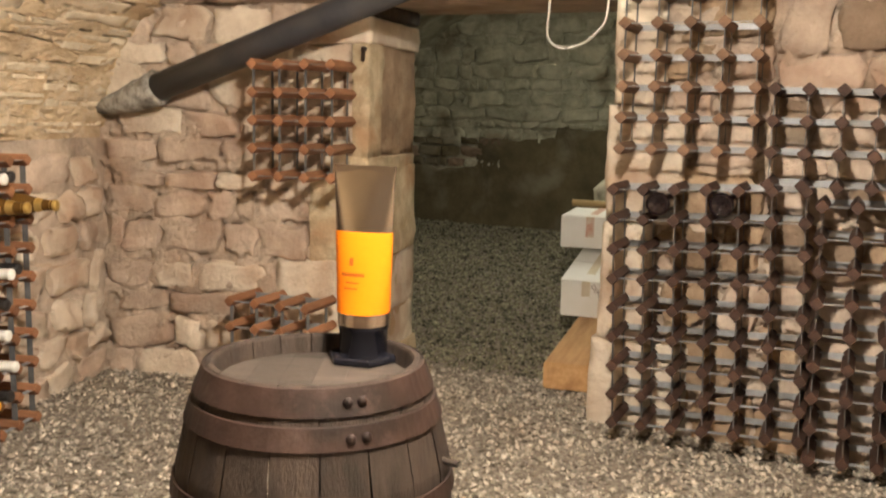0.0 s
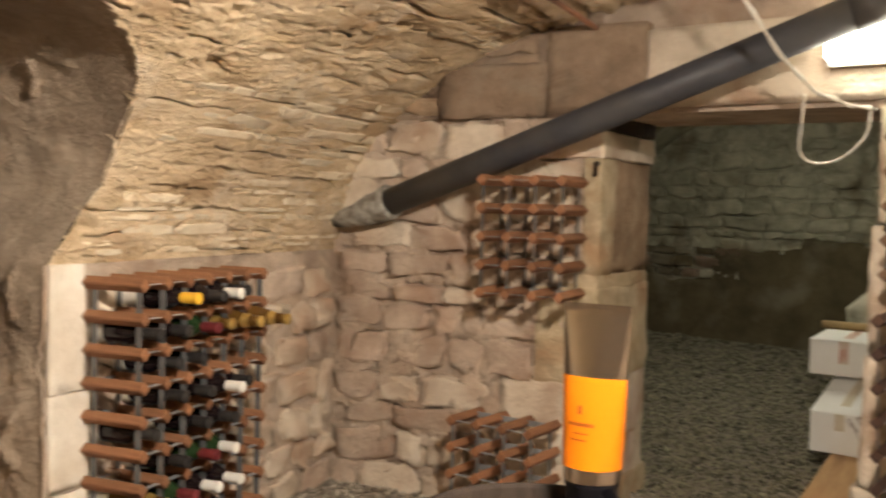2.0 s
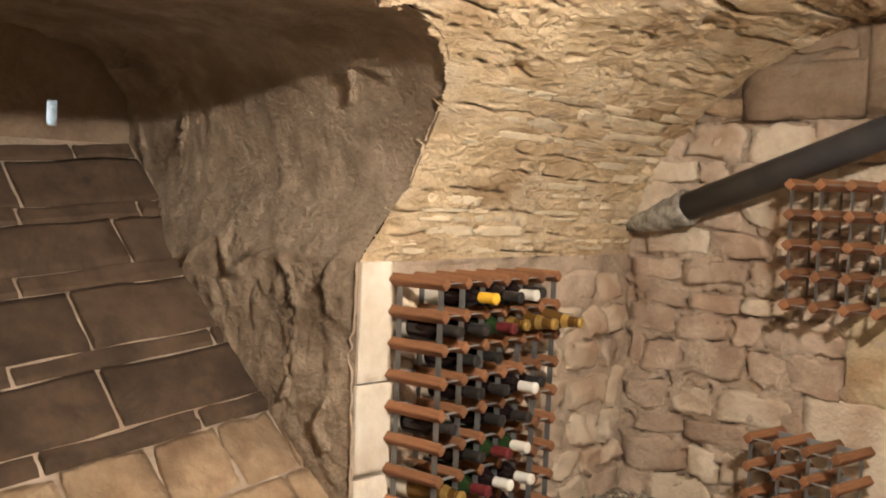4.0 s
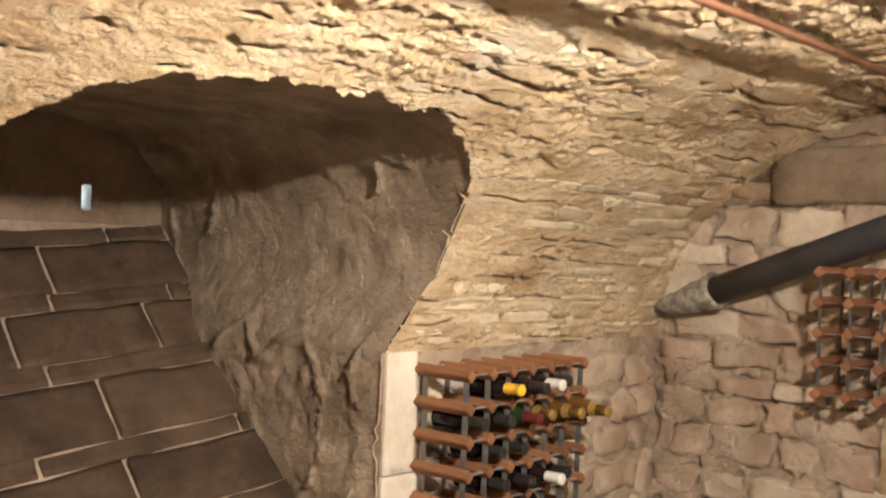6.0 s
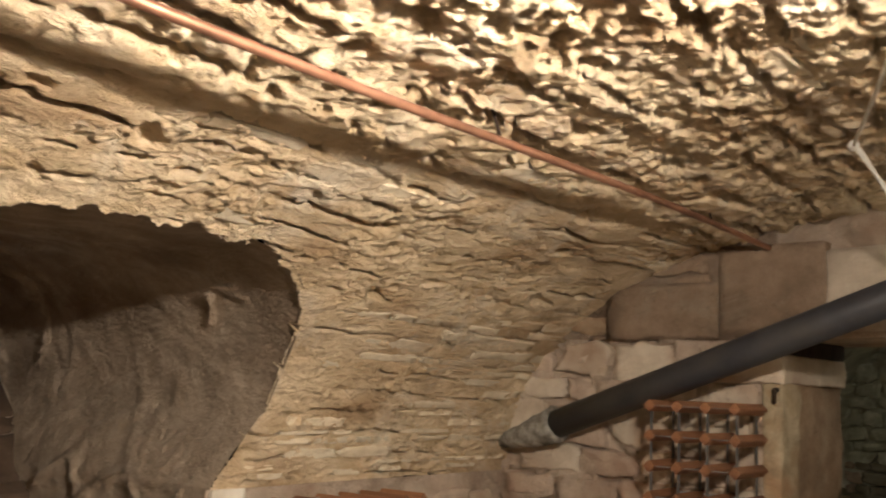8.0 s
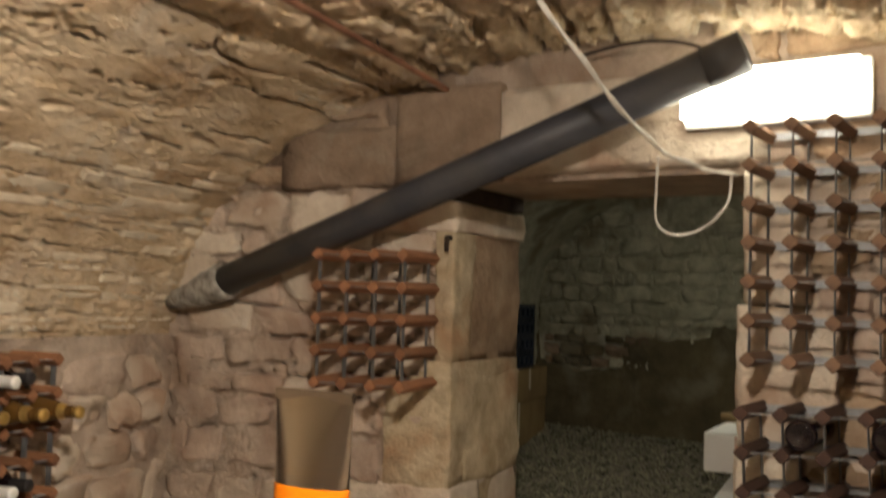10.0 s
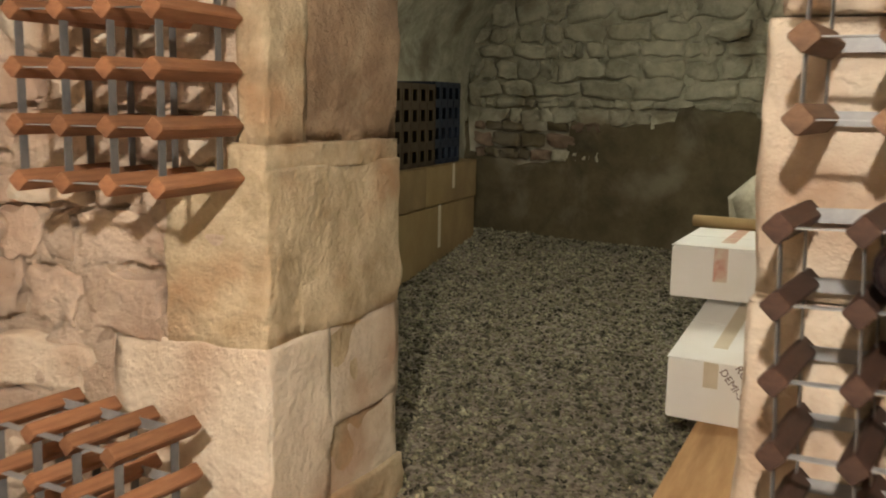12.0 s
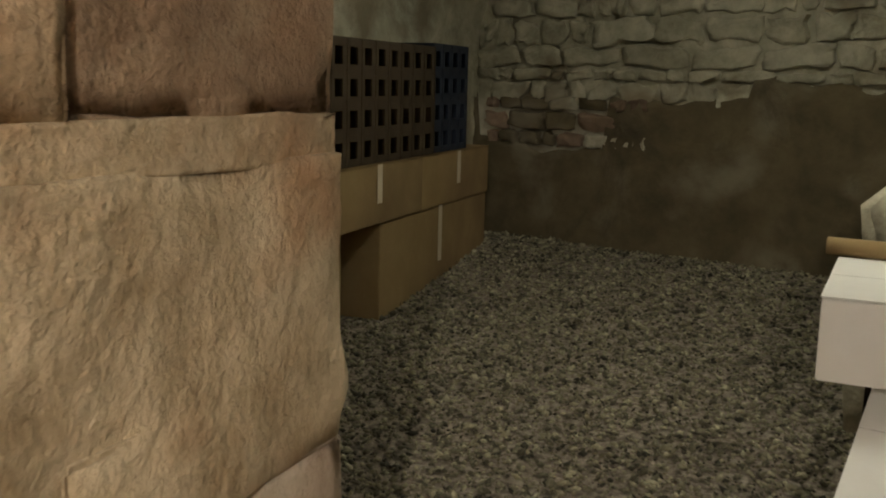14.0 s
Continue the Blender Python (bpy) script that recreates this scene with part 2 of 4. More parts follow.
DIFFUSER_WALL = glow("wall_lamp_diffuser", (1.0, 0.94, 0.76), LAMP_WALL)
DIFFUSER_VAULT = glow("vault_lamp_diffuser", (1.0, 0.89, 0.76), LAMP_VAULT)
DIFFUSER_FAR = glow("far_lamp_diffuser", (1.0, 0.97, 0.80), LAMP_FAR)
LAMPBODY = surf("white_lamp_housing", (0.66, 0.66, 0.62), (0.74, 0.74, 0.70), None, scale=8, rough=0.5, bump=0.03, spread=0)
DAYLIGHT = glow("daylight_outside", (0.55, 0.80, 1.0), 60.0)


# ---- mesh helpers ----
def empty(name, m=None):
    ob = new(name)
    ob.empty_display_size = 0.1
    if m is not None:
        ob.matrix_basis = m
    return ob


def mesh_from(name, verts, faces, material, smooth=True):
    me = bpy.data.meshes.new(name)
    me.from_pydata([tuple(v) for v in verts], [], faces)
    me.materials.append(material)
    if smooth:
        me.polygons.foreach_set("use_smooth", [True] * len(me.polygons))
    me.update()
    return me


def part(name, bm, material, parent=None, label="", smooth=False):
    """One bmesh (or ready mesh) as one object, under a thing or a part."""
    if isinstance(bm, bpy.types.Mesh):
        me = bm
    else:
        bmesh.ops.recalc_face_normals(bm, faces=bm.faces[:])
        me = bpy.data.meshes.new(name)
        bm.to_mesh(me)
        bm.free()
        me.materials.append(material)
        if smooth:
            me.polygons.foreach_set("use_smooth", [True] * len(me.polygons))
    ob = new(name, me)
    if parent is not None:
        ob.parent = parent
    if label:
        ob["label"] = label
    return ob


def box(x0, x1, y0, y1, z0, z1, bevel=0.0, bm=None, m=None):
    own = bmesh.new() if bm is None else bm
    made = bmesh.ops.create_cube(own, size=1)["verts"]
    t = Matrix.Translation(((x0 + x1) / 2, (y0 + y1) / 2, (z0 + z1) / 2)) @ Matrix.Diagonal((x1 - x0, y1 - y0, z1 - z0, 1))
    bmesh.ops.transform(own, matrix=(m @ t) if m is not None else t, verts=made)
    if bevel:
        bmesh.ops.bevel(own, geom=list({e for v in made for e in v.link_edges}), offset=bevel, segments=2, affect="EDGES")
    return own


def lathe(profile, n=24, a0=0.0, a1=math.tau):
    """Turn a profile of (radius, z) round the z axis."""
    bm = bmesh.new()
    full = abs(a1 - a0 - math.tau) < 1e-6
    steps = n if full else n + 1
    rings = []
    for r, z in profile:
        rings.append([bm.verts.new((r * math.cos(a0 + (a1 - a0) * k / n), r * math.sin(a0 + (a1 - a0) * k / n), z)) for k in range(steps)])
    for a, b in zip(rings, rings[1:]):
        for k in range(steps if full else steps - 1):
            j = (k + 1) % steps
            bm.faces.new((a[k], a[j], b[j], b[k]))
    return bm


def tube(points, radius, n=10, closed_ends=True):
    """A round pipe along points."""
    bm = bmesh.new()
    pts = [Vector(p) for p in points]
    rings = []
    ref = Vector((0.13, 0.2, 1)).normalized()
    for k, p in enumerate(pts):
        d = (pts[min(k + 1, len(pts) - 1)] - pts[max(k - 1, 0)]).normalized()
        a = d.cross(ref).normalized()
        b = d.cross(a)
        r = radius(k / max(len(pts) - 1, 1)) if callable(radius) else radius
        rings.append([bm.verts.new(p + r * (math.cos(math.tau * j / n) * a + math.sin(math.tau * j / n) * b)) for j in range(n)])
    for a, b in zip(rings, rings[1:]):
        for j in range(n):
            bm.faces.new((a[j], a[(j + 1) % n], b[(j + 1) % n], b[j]))
    if closed_ends:
        bm.faces.new(rings[0])
        bm.faces.new(rings[-1])
    return bm


def spline(points, n=40):
    """Smooth points through the given ones."""
    pts = [Vector(p) for p in points]
    out = []
    for k in range(n + 1):
        t = k / n * (len(pts) - 1)
        i = min(int(t), len(pts) - 2)
        s = t - i
        p0, p1, p2, p3 = pts[max(i - 1, 0)], pts[i], pts[i + 1], pts[min(i + 2, len(pts) - 1)]
        out.append(0.5 * ((2 * p1) + (p2 - p0) * s + (2 * p0 - 5 * p1 + 4 * p2 - p3) * s * s + (3 * p1 - p0 - 3 * p2 + p3) * s ** 3))
    return out


def sheet(name, place, a0, a1, na, b0, b1, nb, material, keep=None, thick=0.0, parent=None):
    """A grid of place(a, b); keep(a, b) drops faces. thick adds a back."""
    da, db = (a1 - a0) / na, (b1 - b0) / nb
    verts = [place(a0 + da * i, b0 + db * j) for j in range(nb + 1) for i in range(na + 1)]
    faces = []
    for j in range(nb):
        for i in range(na):
            if keep is None or keep(a0 + da * (i + 0.5), b0 + db * (j + 0.5)):
                k = j * (na + 1) + i
                faces.append((k, k + 1, k + na + 2, k + na + 1))
    ob = new(name, mesh_from(name, verts, faces, material))
    if parent is not None:
        ob.parent = parent
    if thick:
        mod = ob.modifiers.new("thickness", "SOLIDIFY")
        mod.thickness, mod.offset = thick, -1
    return ob


# ---- stone pieces ----
GRID = (0.0, 0.03, 0.14, 0.32, 0.5, 0.68, 0.86, 0.97, 1.0)


def stone(parent, place, a0, a1, b0, b1, proud, material, rough=1.0, name="stone"):
    """One rubble stone with its own outline and bulge. place(a, b, out) gives the world point."""
    seed = random.uniform(0, 99)
    w, h = a1 - a0, b1 - b0
    skew, lean = random.uniform(-0.10, 0.10) * h * rough, random.uniform(-0.08, 0.08) * h * rough
    tip, tilt = random.uniform(-1, 1) * proud * 0.6 * rough, random.uniform(-1, 1) * proud * 0.6 * rough
    chip = [random.uniform(0.0, 0.24) * rough for _ in range(4)]
    verts, faces, n = [], [], len(GRID)
    along, up = list(GRID), list(GRID)
    for row, size in ((along, w), (up, h)):
        row[1] = min(0.006 / size, 0.1)
        row[-2] = 1 - row[1]
    for j, t in enumerate(up):
        for i, s in enumerate(along):
            e = min(s, 1 - s, t, 1 - t)
            corner = max(0.0, abs(s - 0.5) * 2 + abs(t - 0.5) * 2 - 1.25) / 0.75
            pull = chip[(s > 0.5) + 2 * (t > 0.5)] * corner ** 1.5 * min(h, w) * 0.5
            x = a0 + w * s + math.copysign(pull, 0.5 - s) + skew * (t - 0.5) * 2 + h * rough * (0.20 * nz(s * 2.3, t * 2.3, seed) + 0.07 * nz(s * 7, t * 7, seed))
            y = b0 + h * t + math.copysign(pull, 0.5 - t) + lean * (s - 0.5) * 2 + h * rough * (0.20 * nz(s * 2.3, t * 2.3, seed + 7) + 0.07 * nz(s * 7, t * 7, seed + 9))
            if e == 0:
                rise = -0.028
            else:
                rise = proud * (0.75 + 1.2 * nz(s * 2.2, t * 2.2, seed + 3) + 0.45 * nz(s * 6, t * 6, seed + 5)) + tip * (s - 0.5) * 2 + tilt * (t - 0.5) * 2 - (0.2 * proud if i in (1, n - 2) or j in (1, n - 2) else 0.0)
            verts.append(place(x, y, rise))
    for j in range(n - 1):
        for i in range(n - 1):
            k = j * n + i
            faces.append((k, k + 1, k + n + 1, k + n))
    me = mesh_from(name, verts, faces, material)
    me.polygons.foreach_set("use_smooth", [0 < k % (n - 1) < n - 2 and 0 < k // (n - 1) < n - 2 for k in range(len(faces))])
    ob = new(name, me)
    ob.parent = parent
    return ob


def courses(parent, place, a0, a1, b0, b1, heights, lengths, proud, materials, allow=None, gap=0.012, rough=1.0, limit=300):
    """Rows of stones that fill a face."""
    b, made = b0, 0
    while b < b1 - 0.03:
        h = min(random.uniform(*heights), b1 - b)
        a = a0 - random.uniform(0, lengths[0])
        while a < a1:
            w = random.uniform(*lengths) * (1.15 if h > sum(heights) / 2 else 0.9)
            lo, hi = max(a, a0), min(a + w, a1)
            if hi - lo > 0.07 and (allow is None or allow(lo, hi, b, b + h)) and made < limit:
                g = gap * random.uniform(0.4, 1.2)
                stone(parent, place, lo + g / 2, hi - g / 2, b + g / 2, b + h - g / 2, proud * random.uniform(0.5, 1.3), random.choice(materials), rough)
                made += 1
            a += w
        b += h
    return made


# ================= setting =================
def fz(x, y):
    """Height of the gravel."""
    rise = 0.0 if y < 1.2 else 0.2 * min((y - 1.2) / 2.4, 1.0) ** 1.3
    return rise + 0.012 * nz(x, y, 3, 1.7) + 0.005 * nz(x, y, 9, 7)


floor = tagged(sheet("floor", lambda x, y: (x, y, fz(x, y) - 0.004), -2.2, 3.6, 150, -5.6, 4.6, 260, GRAVEL), "pale beige gravel floor of the cellar", "floor", kind="structure")


def arch_half(z):
    """Half width of the window niche's mouth at a height."""
    if z < Z0:
        return 0.56
    if z < 1.15:
        return 0.56 + 0.15 * (z - Z0) / (1.15 - Z0)
    if z < 1.575:
        return 0.71 * (1 - ((z - 1.15) / 0.425) ** 3) ** (1 / 3)
    return 0.0


NICHE_V, NICHE_U = -2.0, -2.45


def in_niche(v, z, more=0.0):
    return z > 0.14 and abs(v - NICHE_V) < arch_half(z) + (more if arch_half(z) > 0 else 0)


def vault_u(z):
    return U_LEFT if z <= Z0 else UC - UW * math.sqrt(max(0.0, 1 - ((z - Z0) / RISE) ** 2))


def vault_point(v, th, out=0.0):
    """On the vault: th 0 at the left springing, pi at the right; out is into the room."""
    c, s = -math.cos(th), math.sin(th)
    return room(UC + (UW - out) * c, v, Z0 + (RISE - out) * s)


def rubble(a, b, k=0.0):
    """Relief of a coursed, smeared wall face."""
    d = 0.010 * nz(a, b, k, 3.1) + 0.008 * nz(a * 0.7, b * 2.2, k + 5, 8) + 0.004 * nz(a, b, k + 8, 26)
    crack = abs(nz(a * 0.35, b * 2.6, k + 11, 6))
    if crack < 0.06:
        d -= 0.018 * (1 - crack / 0.06) * max(0.0, min(1.0, 0.6 + 2.2 * nz(a, b, k + 13, 2.3)))
    return d


def vault_relief(v, b):
    """Mortar smeared over thin courses, with long broken gaps along them; wider and rawer towards the crown."""
    raw = max(0.0, min(1.0, (b - 0.95) / 0.6))
    w = 0.75 * nz(v * 0.5, b * 1.3, 71, 1.6) + 0.16 * nz(v, b * 2, 73, 7) + 0.10 * nz(v, b, 91, 22) + 0.06 * nz(v, b, 93, 48)
    row = b / 0.094 + w
    line = math.floor(row)
    f = row - line
    d = 0.014 * nz(v * 0.5, b, 75, 2.6) + 0.004 * nz(v * 0.9, b, 77, 9)
    scaly = max(0.0, min(1.0, 0.35 + 3.5 * nz(v, b, 95, 3.3)))
    d += (0.002 + 0.007 * scaly) * nz(v, b, 79, 30) + (0.001 + 0.005 * scaly) * nz(v, b, 101, 62)
    d += (0.003 + 0.006 * raw) * nz(line * 3.7, v * 1.5 + line, 81, 1.9)
    lip = nz(v * 0.9, line * 5.3, 85, 2.4) + 0.7 * nz(v, b, 87, 15) + 0.25 * nz(v, b, 88, 40) - 0.03 + 0.08 * raw
    gap = 0.14 + 0.09 * nz(v, b, 83, 13) + 0.13 * raw
    if f < gap and lip > 0.0:
        d -= min(0.030 + 0.02 * raw, 0.012 + 0.5 * lip) * min(1.0, 14 * f / gap, 3 * (1 - f / gap))
    flake = nz(v * 0.45, b * 2.2, 111, 6) + 0.35 * nz(v, b, 113, 24) + 0.2 * nz(v, b, 115, 60)
    d += (0.004 + 0.006 * raw) * max(0.0, min(1.0, 0.5 + 30 * (flake - 0.05)))
    rugged = max(0.0, min(1.0, (b - 1.35) / 0.5))
    if rugged:
        d += rugged * (0.009 * nz(v, b, 117, 13) + 0.009 * nz(v, b, 119, 29) + 0.006 * nz(v, b, 121, 60))
        hole = nz(v * 0.75, b, 123, 17) + 0.25 * nz(v, b, 125, 50)
        if hole > 0.30:
            d -= rugged * min(0.045, 0.3 * (hole - 0.30) + 0.012)
    pit = nz(v, b * 1.4, 89, 8)
    if pit > 0.40:
        d -= (0.08 + 0.12 * raw) * (pit - 0.40)
    return d


ceiling = tagged(sheet("ceiling", lambda v, th: vault_point(v, th, vault_relief(v, th * 1.3)), -3.3, 0.06, 600, 0, math.pi, 800, VAULT,
                       keep=lambda v, th: not (th < 1.2 and in_niche(v, Z0 + RISE * math.sin(th) + max(0.0, 0.007 + 0.018 * nz(v, th, 97, 17)), min(0.0, -0.006 + 0.016 * nz(v, th, 99, 17))))),
                 "rough ochre stone barrel vault smeared with lime mortar", "ceiling", kind="structure")
tagged(sheet("ceiling_rear", lambda v, th: vault_point(v, th, rubble(v, th * 1.4)), V_BACK, -3.28, 60, 0, math.pi, 120, VAULT), "rough ochre stone barrel vault behind the doorway side", "ceiling", kind="structure")
wall_left = tagged(sheet("wall_left", lambda v, z: room(U_LEFT + rubble(v, z, 3), v, z), V_BACK, 0.06, 230, -0.1, Z0, 46, MORTAR,
                         keep=lambda v, z: not in_niche(v, z)), "rubble stone side wall bedded in earthy mortar", "wall", kind="structure")
wall_right = tagged(sheet("wall_right", lambda v, z: room(U_RIGHT - rubble(v, z, 6), v, z), V_BACK, 0.06, 120, -0.1, Z0, 30, MORTAR),
                    "rubble stone side wall of the vaulted cellar", "wall", kind="structure")
wall_back = tagged(sheet("wall_back", lambda u, z: room(u, V_BACK + rubble(u, z, 9), z), U_LEFT - 0.1, U_RIGHT + 0.1, 90, -0.1, 2.0, 60, MORTAR),
                   "rubble stone wall closing the vaulted cellar", "wall", kind="structure")


def prism(foot, z0, z1):
    bm = bmesh.new()
    lo = [bm.verts.new((x, y, z0)) for x, y in foot]
    hi = [bm.verts.new((x, y, z1)) for x, y in foot]
    bm.faces.new(lo)
    bm.faces.new(hi)
    for k in range(len(foot)):
        j = (k + 1) % len(foot)
        bm.faces.new((lo[k], lo[j], hi[j], hi[k]))
    return bm


def block(parent, foot, z0, z1, material, bulge=0.006, bevel=0.007, cuts=20, name="stone_block"):
    """A dressed stone: a footprint of four corners with worn edges and an uneven face."""
    seed = random.uniform(0, 99)
    bm = bmesh.new()
    bmesh.ops.create_cube(bm, size=2)
    bmesh.ops.subdivide_edges(bm, edges=bm.edges[:], cuts=cuts, use_grid_fill=True)
    p = [Vector((*q, 0)) for q in foot]
    for v in bm.verts:
        x, y, z = v.co
        x, y, z = (math.copysign(0.97, t) if 0.999 > abs(t) > 1 - 2.5 / (cuts + 1) else t for t in (x, y, z))
        edge = sorted(1 - abs(t) for t in (x, y, z))
        worn = 1 + 1.5 * nz(x * 1.3, y * 1.3, z * 1.3 + seed, 2.2)
        round_off = 0.6 * bevel * worn * (edge[1] < 0.001)
        s, t, h = (x + 1) / 2, (y + 1) / 2, (z + 1) / 2
        q = p[0] * (1 - s) * (1 - t) + p[1] * s * (1 - t) + p[2] * s * t + p[3] * (1 - s) * t
        mid = (p[0] + p[1] + p[2] + p[3]) / 4
        q = Vector((q.x, q.y, z0 + (z1 - z0) * h))
        mid.z = (z0 + z1) / 2
        n = Vector((x if abs(x) > 0.99 else 0, y if abs(y) > 0.99 else 0, z if abs(z) > 0.99 else 0))
        a, b = (p[1] - p[0]).normalized(), (p[3] - p[0]).normalized()
        out = a * n.x + b * n.y + Vector((0, 0, n.z))
        amp = bulge * (1.6 * nz(q.x, q.y, q.z + seed, 5) + 0.7 * nz(q.x, q.y, q.z + seed, 13) + 0.2 * nz(q.x, q.y, q.z + seed, 25))
        v.co = q + out * (amp - round_off) * (0.35 if abs(n.z) > 0.5 and n.x == 0 and n.y == 0 else 1)
    return part(name, bm, material, parent, smooth=True)


# ---- end wall: body, quoins, lintel ----
wall_end = tagged(part("wall_end_left", prism([(-1.45, -0.145), (-0.035, 0.047), (-0.062, REVEAL - 0.004), (-1.5, 0.36)], -0.1, 1.45), MORTAR),
                  "end wall of pale rubble limestone beside the doorway", "wall", kind="structure")
wall_end_right = tagged(part("wall_end_right", prism([(0.915, 0.03), (2.75, -0.12), (2.75, 0.45), (0.935, REVEAL - 0.02)], -0.1, 1.50), MORTAR),
                        "end wall of pale limestone behind the wine racks", "wall", kind="structure")
wall_over = tagged(part("wall_end_top", prism([(-1.45, -0.17), (0.0, 0.03), (0.9, 0.0), (2.75, -0.15), (2.75, 0.45), (0.9, REVEAL), (0.0, REVEAL), (-1.5, 0.36)], 1.45, 2.15), MORTAR),
                   "end wall above the doorway under the vault", "wall", kind="structure")

D = (S8, -C8)                                     # into the room from the left half of the end wall


def on_end(u, z, out):
    return room(u, -out, z)


def on_right(x, z, out):
    return Vector((x, -0.015 - (x - 0.915) * 0.0817 - out, z))


def quoin(f0, f1, r0, r1, z0, z1, material, bulge=0.006, bevel=0.007, push=0.0):
    """A block on the left pier: f along the front (negative is left of the corner), r along the reveal."""
    foot = [(f0 * C8 + r0 * -0.06 + S8 * push, f0 * S8 + r0 - push), (f1 * C8 + r0 * -0.06 + S8 * push, f1 * S8 + r0 - push), (f1 * C8 + r1 * -0.06, f1 * S8 + r1), (f0 * C8 + r1 * -0.06, f0 * S8 + r1)]
    return block(wall_end, foot, z0, z1, material, bulge, bevel)


quoin(-0.36, 0.012, 0.0, 0.228, 0.09, 0.488, STONE_PALE, bevel=0.004)
quoin(-0.05, 0.009, 0.22, 0.55, 0.262, 0.49, STONE_PALE, bevel=0.004)
quoin(-0.05, 0.006, 0.22, 0.545, 0.09, 0.266, STONE_PALE, bevel=0.004)
quoin(-0.05, 0.004, 0.12, 0.54, 0.10, 0.60, PIER, bulge=0.002)
quoin(-0.42, 0.020, -0.005, 0.56, -0.05, 0.10, PIER, bulge=0.010, bevel=0.005)
quoin(-0.22, 0.010, 0.0, 0.545, 0.484, 0.834, PIER, bulge=0.008, bevel=0.004)
quoin(-0.10, 0.006, 0.004, 0.54, 0.828, 0.880, PIER, bulge=0.006, bevel=0.003)
quoin(-0.055, 0.008, 0.0, 0.140, 0.874, 1.30, PIER, bevel=0.004)
quoin(-0.055, 0.005, 0.132, 0.53, 0.874, 1.30, STONE_RED, bulge=0.010, bevel=0.004)
quoin(-0.24, 0.018, -0.01, 0.55, 1.298, 1.395, STONE_PALE, bulge=0.008, bevel=0.006)

lintel = tagged(empty("lintel"), "pale dressed stone lintel over the doorway", "lintel", kind="structure")
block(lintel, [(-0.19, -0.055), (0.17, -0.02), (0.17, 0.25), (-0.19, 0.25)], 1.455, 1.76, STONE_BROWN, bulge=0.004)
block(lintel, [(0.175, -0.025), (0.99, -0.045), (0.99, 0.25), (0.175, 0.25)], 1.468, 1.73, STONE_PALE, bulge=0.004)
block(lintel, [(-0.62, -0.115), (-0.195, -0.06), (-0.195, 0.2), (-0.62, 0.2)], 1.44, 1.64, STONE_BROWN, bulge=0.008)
door_plank = tagged(part("door_head_plank", box(-0.02, 0.95, 0.26, 0.5, 1.455, 1.50, 0.004), OAK), "dark oak plank under the lintel of the doorway", "beam", kind="structure")
wood_pad = tagged(part("timber_pad", box(-0.17, 0.02, 0.02, 0.47, 1.395, 1.452, 0.006), OAK), "dark timber pad between pier and lintel", "beam", kind="structure")

# right jamb: pale quoins of uneven length
for k, (z0, z1) in enumerate(((-0.05, 0.30), (0.305, 0.70), (0.705, 1.09), (1.095, 1.45))):
    x1 = 0.905 + (0.30, 0.16, 0.26, 0.18)[k]
    x0 = 0.905 - (0.035, 0.008, 0.0, -0.012)[k]
    block(wall_end_right, [(x0, -0.035), (x1, -0.055), (x1, 0.50), (x0 + 0.02, 0.52)], z0, z1, STONE_PALE, bulge=0.007, bevel=0.008)

# mortar smeared over the faces, between and partly over the stones


def pier_edge(z):
    """How far left the dressed blocks of the pier reach."""
    return -0.42 if z < 0.1 else -0.36 if z < 0.487 else -0.22 if z < 0.834 else -0.055 if z < 1.3 else -0.24


def pointing(a, b, seed):
    """Level of the joints: mostly flush with the stones, washed out in places."""
    lie = 0.0015 + 0.006 * nz(a, b, seed, 5) + 0.006 * nz(a, b, seed + 3, 16) + 0.004 * nz(a, b, seed + 5, 45)
    wash = nz(a * 0.8, b * 1.4, seed + 9, 7) + 0.3 * nz(a, b, seed + 12, 30)
    return lie - (0.028 if wash > -0.02 else 0.0)


sheet("mortar_bed", lambda u, z: on_end(u, z, min(pointing(u, z, 51), 0.02 if u < pier_edge(z) else -0.008)), -1.12, -0.02, 170, -0.05, 1.46, 220, MORTAR, parent=wall_end)
sheet("mortar_bed", lambda x, z: on_right(x, z, pointing(x, z, 53) - 0.002), 0.95, 2.5, 180, -0.05, 1.46, 160, MORTAR, parent=wall_end_right)
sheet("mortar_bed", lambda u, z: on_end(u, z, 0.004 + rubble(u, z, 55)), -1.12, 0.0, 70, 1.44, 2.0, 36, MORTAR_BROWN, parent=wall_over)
sheet("mortar_bed", lambda x, z: on_right(x, z, 0.004 + rubble(x, z, 57)), 0.90, 2.5, 90, 1.44, 2.0, 36, MORTAR, parent=wall_over)
for z0, z1, v1 in ((-0.05, 0.29, -1.30), (0.295, 0.57, -1.27), (0.575, 0.93, -1.31)):
    q = [room(U_LEFT - 0.005, -1.437, 0), room(U_LEFT + 0.012, -1.437, 0), room(U_LEFT + 0.010, v1, 0), room(U_LEFT - 0.005, v1, 0)]
    block(wall_left, [(c.x, c.y) for c in q], z0, z1, PLASTER, bulge=0.003, bevel=0.005)

